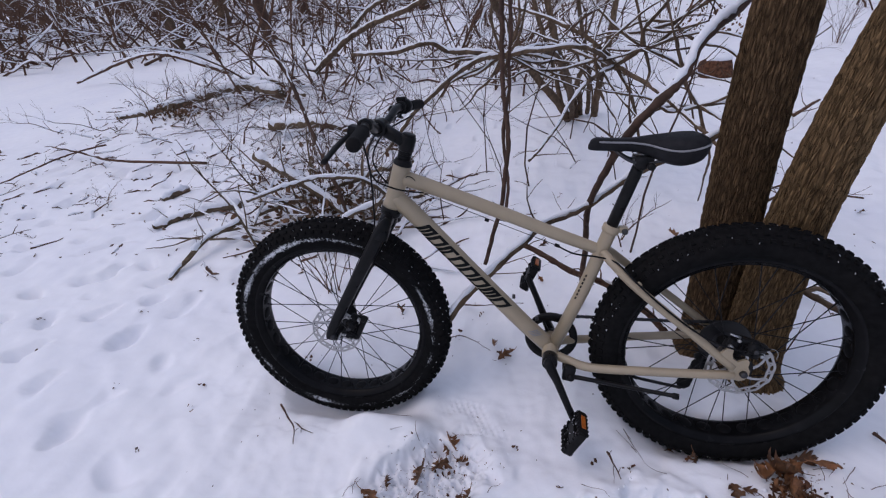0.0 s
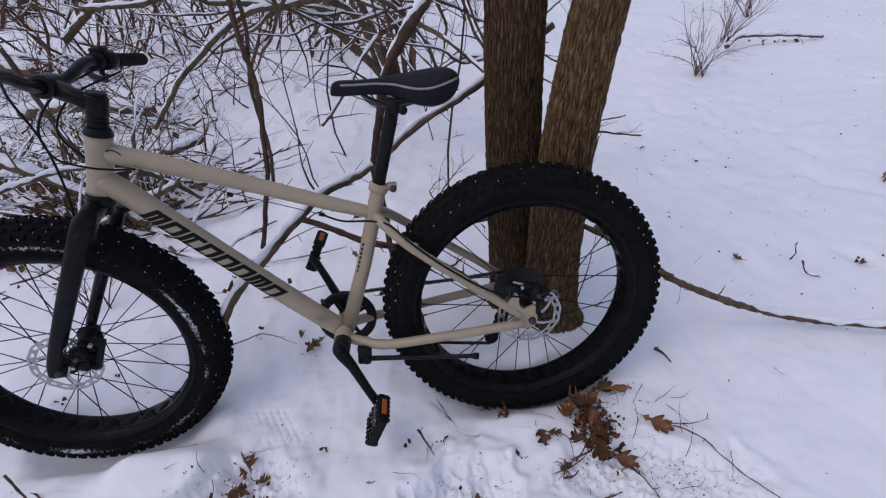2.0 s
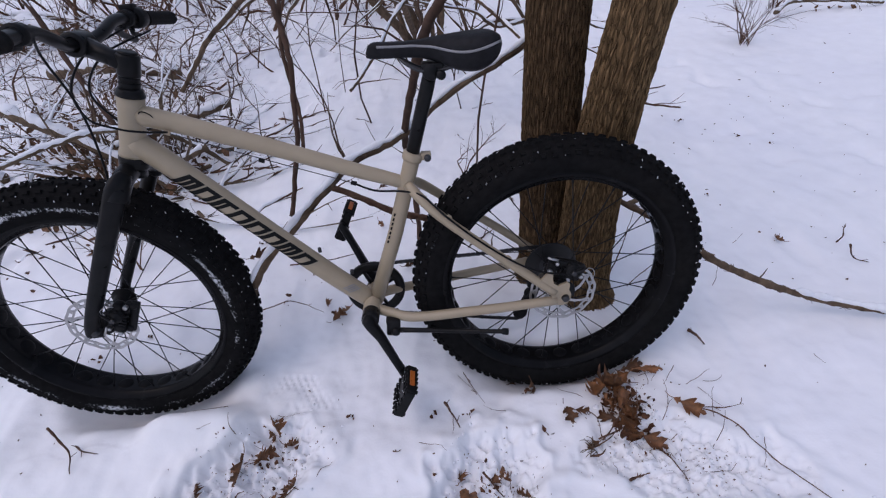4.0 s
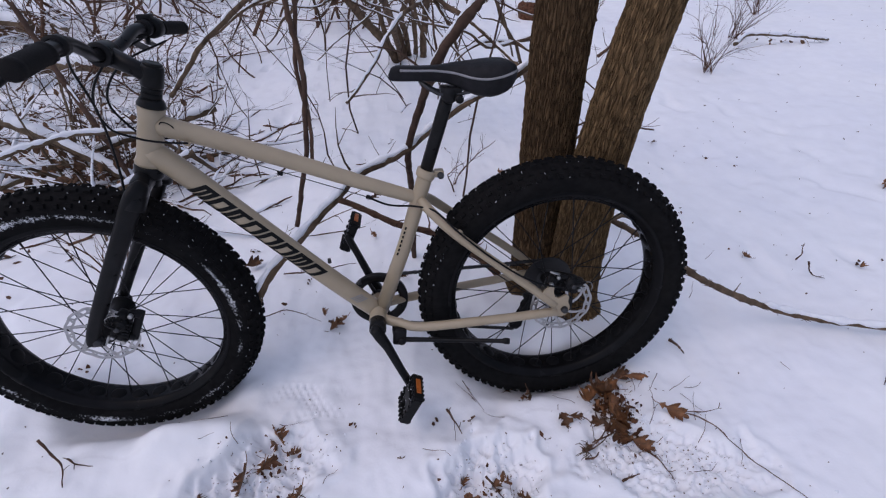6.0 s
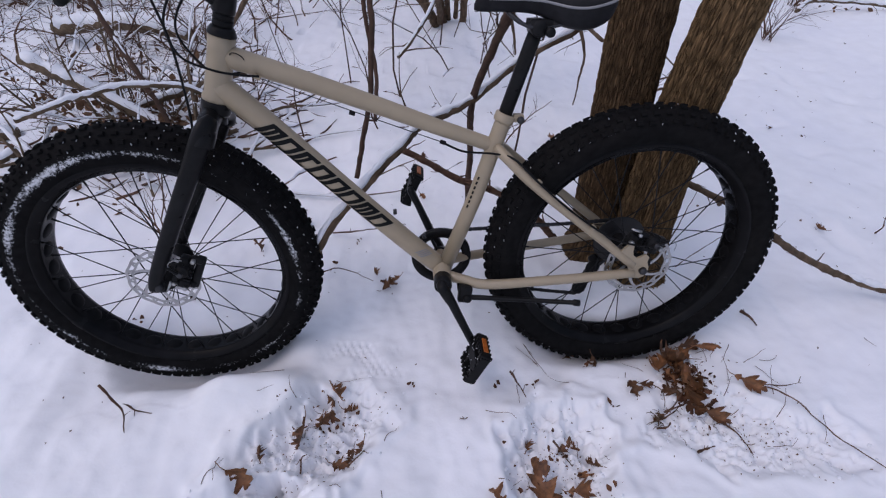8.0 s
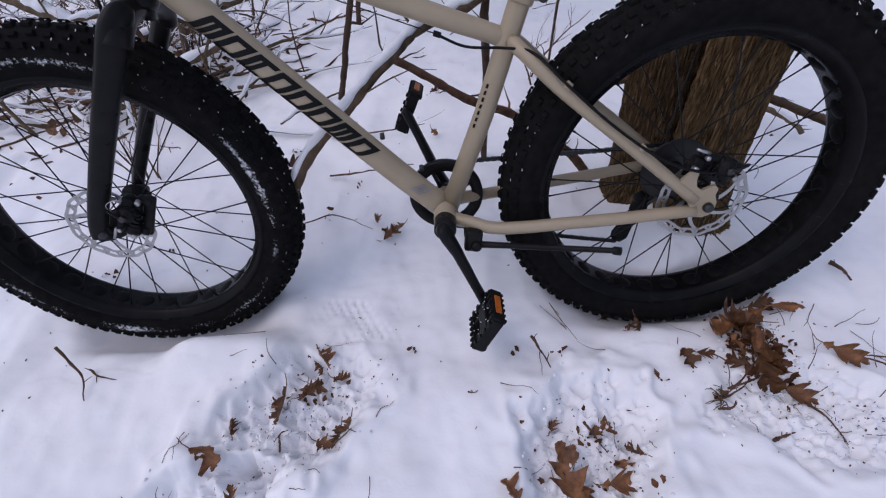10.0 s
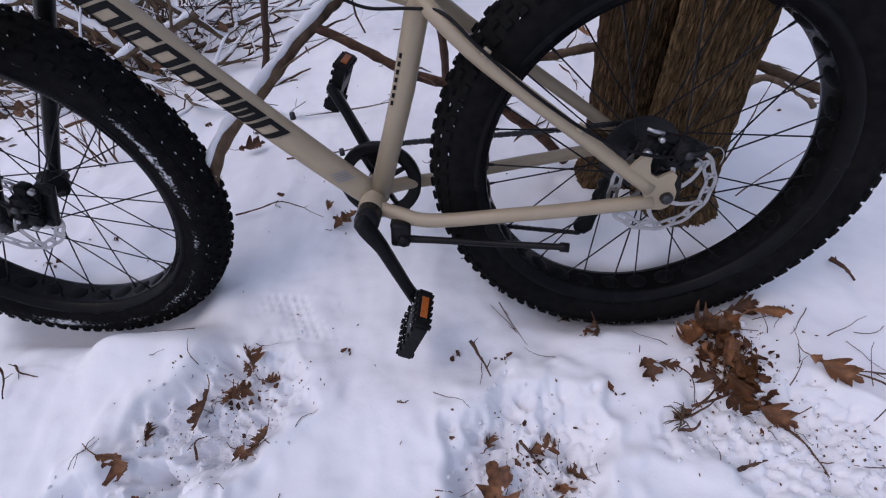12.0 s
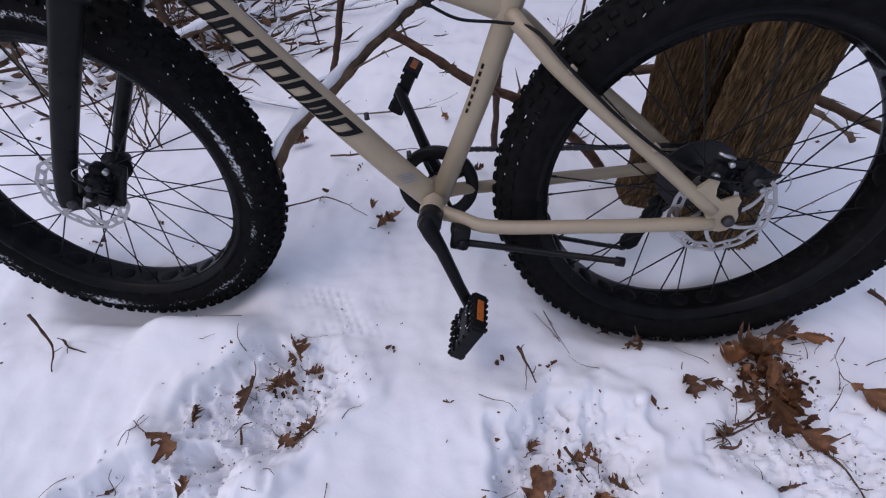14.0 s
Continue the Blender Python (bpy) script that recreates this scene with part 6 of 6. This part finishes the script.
def thicket(name, label, count, spot, height, radius, upright, seed, material, snowy=True, twigs=4, bend=0.16, load=1.0):
    rng = random.Random(seed)
    bm, sb = bmesh.new(), bmesh.new() if snowy else None
    for k in range(count):
        x, y = spot(rng)
        a = rng.uniform(0, 6.283)
        tilt = rng.uniform(0, 1) ** 0.7 * upright
        way = V(math.cos(a) * math.sin(tilt), math.sin(a) * math.sin(tilt), math.cos(tilt))
        shoot(bm, V(x, y, ground_z(x, y) - 0.02), way, rng.uniform(*height), rng.uniform(*radius), rng, sb, twigs, bend, load=load)
    ob = tagged(part(name, bm, material), label=label, category="thicket", kind="stuff")
    if snowy:
        part("snow_cap", sb, M_CAP, ob, "snow lying along the twigs")


# thin wild shoots behind the bicycle, open on the right, dense on the left
thicket("wild_shoots", "thin bare wild shoots rising from snow behind the bicycle", 14, lambda r: (r.uniform(-0.75, 0.5), r.uniform(0.75, 2.4)), (0.9, 2.2), (0.0030, 0.0062), 0.4, 101, M_VINE, True, 5, 0.24)
thicket("brush_heap", "tangled brushwood heap dusted with snow beside the front wheel", 62, lambda r: (min(-0.95, r.gauss(-1.25, 0.28)), max(0.8, r.gauss(1.28, 0.28))), (0.30, 0.85), (0.0028, 0.0068), 1.4, 102, M_VINE, True, 5, 0.34, 1.6)
thicket("brush_heap", "heap of crossed dead sticks with snow along them", 38, lambda r: (min(-0.85, r.gauss(-1.2, 0.28)), max(0.7, r.gauss(1.05, 0.26))), (0.35, 0.9), (0.0055, 0.0105), 1.5, 112, M_DEAD, True, 2, 0.16, 1.35)
thicket("brush_heap", "grey tangled brushwood with snow caught on it", 105, lambda r: (min(-0.9, r.gauss(-1.9, 0.6)), r.gauss(2.4, 0.6)), (0.3, 1.1), (0.0025, 0.008), 1.3, 103, M_TWIG, True, 6, 0.32, 1.35)
thicket("brush_heap", "low tangle of twigs over a rotting log", 120, lambda r: (r.gauss(-3.9, 0.6), r.gauss(3.6, 0.5)), (0.2, 0.8), (0.003, 0.008), 1.45, 104, M_TWIG, True, 6, 0.34, 1.35)
thicket("bare_thicket", "snowy bare thicket at the back of the clearing", 150, lambda r: (r.uniform(-3.6, 0.3), r.uniform(3.4, 6.5)), (0.8, 2.4), (0.005, 0.015), 1.1, 105, M_TWIG, True, 7, 0.28, 1.3)
thicket("bare_thicket", "dense snowy bare thicket across the background", 430, lambda r: (r.uniform(-17, -3.4), r.uniform(6.4, 15)), (1.2, 3.6), (0.009, 0.032), 1.35, 106, M_TWIG, True, 7, 0.30, 1.35)
thicket("bare_thicket", "bare shrubs far behind the tree", 90, lambda r: (r.uniform(-2.0, 6.0), r.uniform(6.5, 12)), (0.8, 2.4), (0.006, 0.018), 0.9, 107, M_TWIG, True, 6, 0.25)
thicket("far_thicket", "distant wall of bare grey-brown woodland brush", 900, lambda r: (r.uniform(-60, 30), r.uniform(16, 42)), (3.0, 8.0), (0.02, 0.08), 0.5, 108, M_TWIG, True, 7, 0.14)
thicket("far_thicket", "distant bare brush beside the clearing", 260, lambda r: (r.uniform(-45, -16), r.uniform(2, 16)), (2.0, 6.0), (0.02, 0.06), 0.6, 109, M_TWIG, True, 7, 0.14)


def small_shrub(x, y, count, height, seed, lab, spread=0.45):
    rng = random.Random(seed)
    bm = bmesh.new()
    for k in range(count):
        a, t = rng.uniform(0, 6.283), rng.uniform(0.05, spread)
        shoot(bm, V(x + rng.gauss(0, 0.02), y + rng.gauss(0, 0.02), ground_z(x, y) - 0.02), V(math.cos(a) * t, math.sin(a) * t, 1), height * rng.uniform(0.5, 1.0), rng.uniform(0.002, 0.004), rng, None, 7, 0.17)
    tagged(part("small_shrub", bm, M_TWIG), label=lab, category="shrub")


small_shrub(2.33, 2.30, 15, 0.66, 1, "small bare shrub with fine twigs in open snow", 0.6)
small_shrub(2.95, 3.0, 14, 0.6, 2, "small bare shrub with fine twigs in open snow", 0.8)
for sx, sy, sn, sh in ((2.0, 3.9, 9, 0.8), (3.6, 3.7, 12, 0.9), (4.6, 4.6, 14, 1.1), (2.9, 5.0, 12, 1.0), (1.1, 4.6, 9, 0.9), (5.6, 3.9, 12, 1.0)):
    small_shrub(sx, sy, sn, sh, int(sx * 10), "bare leafless shrub with fine grey twigs in snow", 0.8)
small_shrub(-3.2, 1.35, 5, 0.3, 3, "tiny bare seedling poking from the snow", 0.6)
small_shrub(-1.0, 0.45, 9, 0.55, 4, "bare seedling beside the front wheel", 0.7)
for pts in ([(0.80, 0.44, -0.03), (0.81, 0.45, 0.16), (0.80, 0.45, 0.33), (0.82, 0.46, 0.47)], [(0.74, 0.40, -0.03), (0.77, 0.42, 0.10), (0.78, 0.43, 0.25)]):
    limb("seedling", pts, 0.0042, 0.0022, M_TWIG, label="thin dark vine shoot beside the tree", category="seedling", twigs=3, twig_len=0.12, seed=80 + pts[0][0], seg=6)
limb("stick", [(0.93, 0.60, 0.0), (0.975, 0.575, 0.035), (1.03, 0.50, 0.03), (1.06, 0.47, 0.005)], 0.011, 0.007, M_DEAD, label="short broken stick with peeling bark on snow", category="stick", snow=0.4, twigs=3, twig_len=0.06, seed=83)
small_shrub(0.30, 0.95, 3, 0.34, 5, "fine bare seedling in open snow", 0.5)


# leaf litter caught in the brush heaps, and a clump of earth
def litter_heap(cx, cy, sx, sy, n, zz, lab, seed):
    rng = random.Random(seed)
    bm = bmesh.new()
    for k in range(n):
        x, y = rng.gauss(cx, sx), rng.gauss(cy, sy)
        z = ground_z(x, y) + abs(rng.gauss(0, zz))
        s = rng.uniform(0.010, 0.032)
        m = pose(x, y, z, rng.uniform(-70, 70), rng.uniform(-70, 70), rng.uniform(0, 360))
        vs = [bm.verts.new(m @ (V(px, py, pz) * s)) for px, py, pz in ((-1, 0, 0.1), (-0.3, -0.6, 0.2), (0.6, -0.5, 0), (1, 0.1, 0.25), (0.3, 0.6, 0.1), (-0.5, 0.5, -0.1))]
        bm.faces.new((vs[0], vs[1], vs[4], vs[5])), bm.faces.new((vs[1], vs[2], vs[3], vs[4]))
    tagged(part("leaf_litter", bm, M_LITTER, smooth=False), label=lab, category="litter", kind="stuff")


litter_heap(-1.30, 1.08, 0.20, 0.15, 300, 0.09, "brown leaves caught under a brush heap", 21)
litter_heap(-1.62, 1.55, 0.20, 0.18, 130, 0.10, "brown leaves caught among logs", 22)
litter_heap(-4.05, 3.25, 0.20, 0.10, 160, 0.07, "dark rotten leaves under a log", 23)
litter_heap(-3.1, 3.75, 0.15, 0.10, 80, 0.07, "dark rotten leaves under a log", 24)
litter_heap(3.25, 2.80, 0.20, 0.06, 9, 0.030, "dead leaves caught on a fallen branch", 25)
litter_heap(1.72, 5.8, 0.30, 0.15, 200, 0.20, "dark leaf heap against a stump", 26)


def scrap_clump(cx, cy, sx, sy, n, seed, lab, size=1.0):
    """Torn, curled scraps of leaf heaped together."""
    rng = random.Random(seed)
    bm = bmesh.new()
    for k in range(n):
        x, y = rng.gauss(cx, sx), rng.gauss(cy, sy)
        s = size * rng.uniform(0.004, 0.019)
        m = pose(x, y, ground_z(x, y) + abs(rng.gauss(0.002, 0.008)), rng.uniform(-60, 60), rng.uniform(-60, 60), rng.uniform(0, 360))
        curl = rng.uniform(0.2, 0.7)
        rim = [V(math.cos(b) * s * rng.uniform(0.45, 1.25), math.sin(b) * s * 0.6 * rng.uniform(0.5, 1.3), 0) for b in [0.785 * j for j in range(8)]]
        mid = bm.verts.new(m @ V(0, 0, 0))
        vs = [bm.verts.new(m @ V(p.x, p.y, curl * p.y * p.y / s + 0.3 * curl * p.x * p.x / s)) for p in rim]
        for j in range(8):
            bm.faces.new((mid, vs[j], vs[(j + 1) % 8]))
    tagged(part("leaf_scraps", bm, M_SCRAP), label=lab, category="litter", kind="stuff")


scrap_clump(0.618, -0.218, 0.030, 0.044, 210, 31, "dense clump of torn brown oak leaves beside the rear tyre", 0.75)
scrap_clump(-0.30, -0.28, 0.05, 0.05, 34, 32, "torn brown leaf scraps in a footprint", 0.55)
scrap_clump(0.25, -0.42, 0.05, 0.04, 40, 33, "torn brown leaf scraps in a footprint", 0.55)
scrap_clump(-0.50, -0.54, 0.06, 0.04, 24, 34, "torn brown leaf scraps in a footprint", 0.55)

for tuft, (x, y) in enumerate(((-1.33, -0.37), (-1.25, -0.2), (-1.27, -0.11), (-1.62, -0.15), (-1.45, 0.11), (-1.85, 0.24), (-2.2, -0.02), (-2.39, 0.16), (-0.18, 0.18), (-0.35, 0.24), (-0.28, 0.38), (-0.51, 0.57), (-0.78, 0.14), (-0.72, 0.65), (-0.92, 0.06), (-0.1, -0.19), (0.21, -0.22), (0.37, -0.17), (0.12, -0.2), (0.41, -0.28), (1.43, 1.27), (1.36, 0.34), (1.78, 0.28), (1.26, 0.63), (1.72, 0.98), (1.63, 1.09))):
    scrap_clump(x, y, 0.009, 0.007, 3 + tuft % 3, 50 + tuft, "small tuft of dead leaf poking from the snow", 0.6)


def rock(x, y, s, label, m, seed):
    bm = bmesh.new()
    bmesh.ops.create_icosphere(bm, subdivisions=3, radius=1)
    for v in bm.verts:
        k = 1 + 0.25 * noise.noise(v.co * 1.4 + V(seed, 0, 0))
        v.co = V(v.co.x * s[0] * k, v.co.y * s[1] * k, max(-0.4, v.co.z) * s[2] * k)
    bmesh.ops.transform(bm, matrix=Matrix.Translation((x, y, ground_z(x, y) + s[2] * 0.2)), verts=bm.verts)
    ob = tagged(part("stump", bm, m), label=label, category="stump")
    b2 = bmesh.new()
    bmesh.ops.create_icosphere(b2, subdivisions=3, radius=1)
    for v in b2.verts:
        k = 1 + 0.2 * noise.noise(v.co * 1.4 + V(seed, 0, 0))
        v.co = V(v.co.x * s[0] * 0.8 * k, v.co.y * s[1] * 0.8 * k, v.co.z * s[2] * 0.22 * k)
    bmesh.ops.transform(b2, matrix=Matrix.Translation((x, y, ground_z(x, y) + s[2] * 1.0)), verts=b2.verts)
    part("snow_cap", b2, M_CAP, ob, "rounded cushion of snow")


rock(1.45, 3.95, (0.16, 0.11, 0.17), "low rust-brown stump capped with snow", M_SCRAP, 3)
rock(-5.6, 2.3, (0.09, 0.07, 0.06), "dark clod lying in the snow", M_LITTER, 5)


# trees standing further back
def far_tree(x, y, r, h, lean, seed):
    rng = random.Random(seed)
    ob = new("tree")
    ob.location = (x, y, 0)
    tagged(ob, label="bare woodland tree with a dark trunk standing in snow", category="tree", group="background trees")
    bm = bmesh.new()
    pts = [V(lean[0] * k, lean[1] * k, h * k - 0.1) for k in (0, 0.03, 0.2, 0.45, 0.7, 1.0)]
    p = wobble(spline(pts, 6), r * 0.4, seed)
    rr = [r * (1.35 if i == 0 else 1.0) * (1 - 0.75 * i / (len(p) - 1)) * (1 + 0.06 * noise.noise(V(i * 0.7, seed, 0))) for i in range(len(p))]
    tube(bm, p, rr, 14)
    part("trunk", bm, M_VINE if seed % 2 else M_BRANCH, ob)
    bm = bmesh.new()
    for k in range(14):
        i = rng.randrange(len(p) // 3, len(p) - 1)
        a = rng.uniform(0, 6.283)
        shoot(bm, p[i], V(math.cos(a), math.sin(a), rng.uniform(0.3, 1.2)), h * rng.uniform(0.2, 0.4), rr[i] * 0.4, rng, None, 7, 0.2)
    part("crown", bm, M_TWIG, ob)


for x, y, r, h, lean, seed in ((-5.7, 8.0, 0.14, 8, (0.3, 0.2), 1), (-8.1, 8.3, 0.13, 8, (-0.8, 0.3), 2), (-6.2, 10.7, 0.17, 10, (0.5, 0), 3), (-9.4, 11.9, 0.20, 10, (0, 0.5), 4), (-11.5, 13.0, 0.18, 10, (0.6, 0), 5), (-3.6, 12.5, 0.16, 10, (0.2, 0.2), 6), (-15, 15.5, 0.2, 11, (0, 0), 7), (2.6, 14, 0.18, 11, (0.4, 0), 8), (-19, 12, 0.2, 10, (0.3, 0), 9), (6.5, 11, 0.16, 9, (-0.3, 0.2), 10)):
    far_tree(x, y, r, h, lean, seed)


# limbs of the two-stemmed tree, above the view
crown_rng = random.Random(12)
for x0, y0, ax, ay in ((0.437, 0.300, 0.079, 0.066), (0.437, 0.172, 0.243, 0.045)):
    for k in range(9):
        h = 2.4 + 0.38 * k
        a = crown_rng.uniform(0, 6.283)
        bm = bmesh.new()
        shoot(bm, V(x0 + ax * h, max(0.4, y0 + ay * h), h), V(math.cos(a), math.sin(a) * 0.5 + 0.4, 0.8), crown_rng.uniform(1.4, 2.6), 0.026 - 0.0012 * k, crown_rng, None, 9, 0.14)
        ob = part("limb", bm, M_BRANCH, tree)
        ob.matrix_parent_inverse = Matrix.Translation(-tree.location)
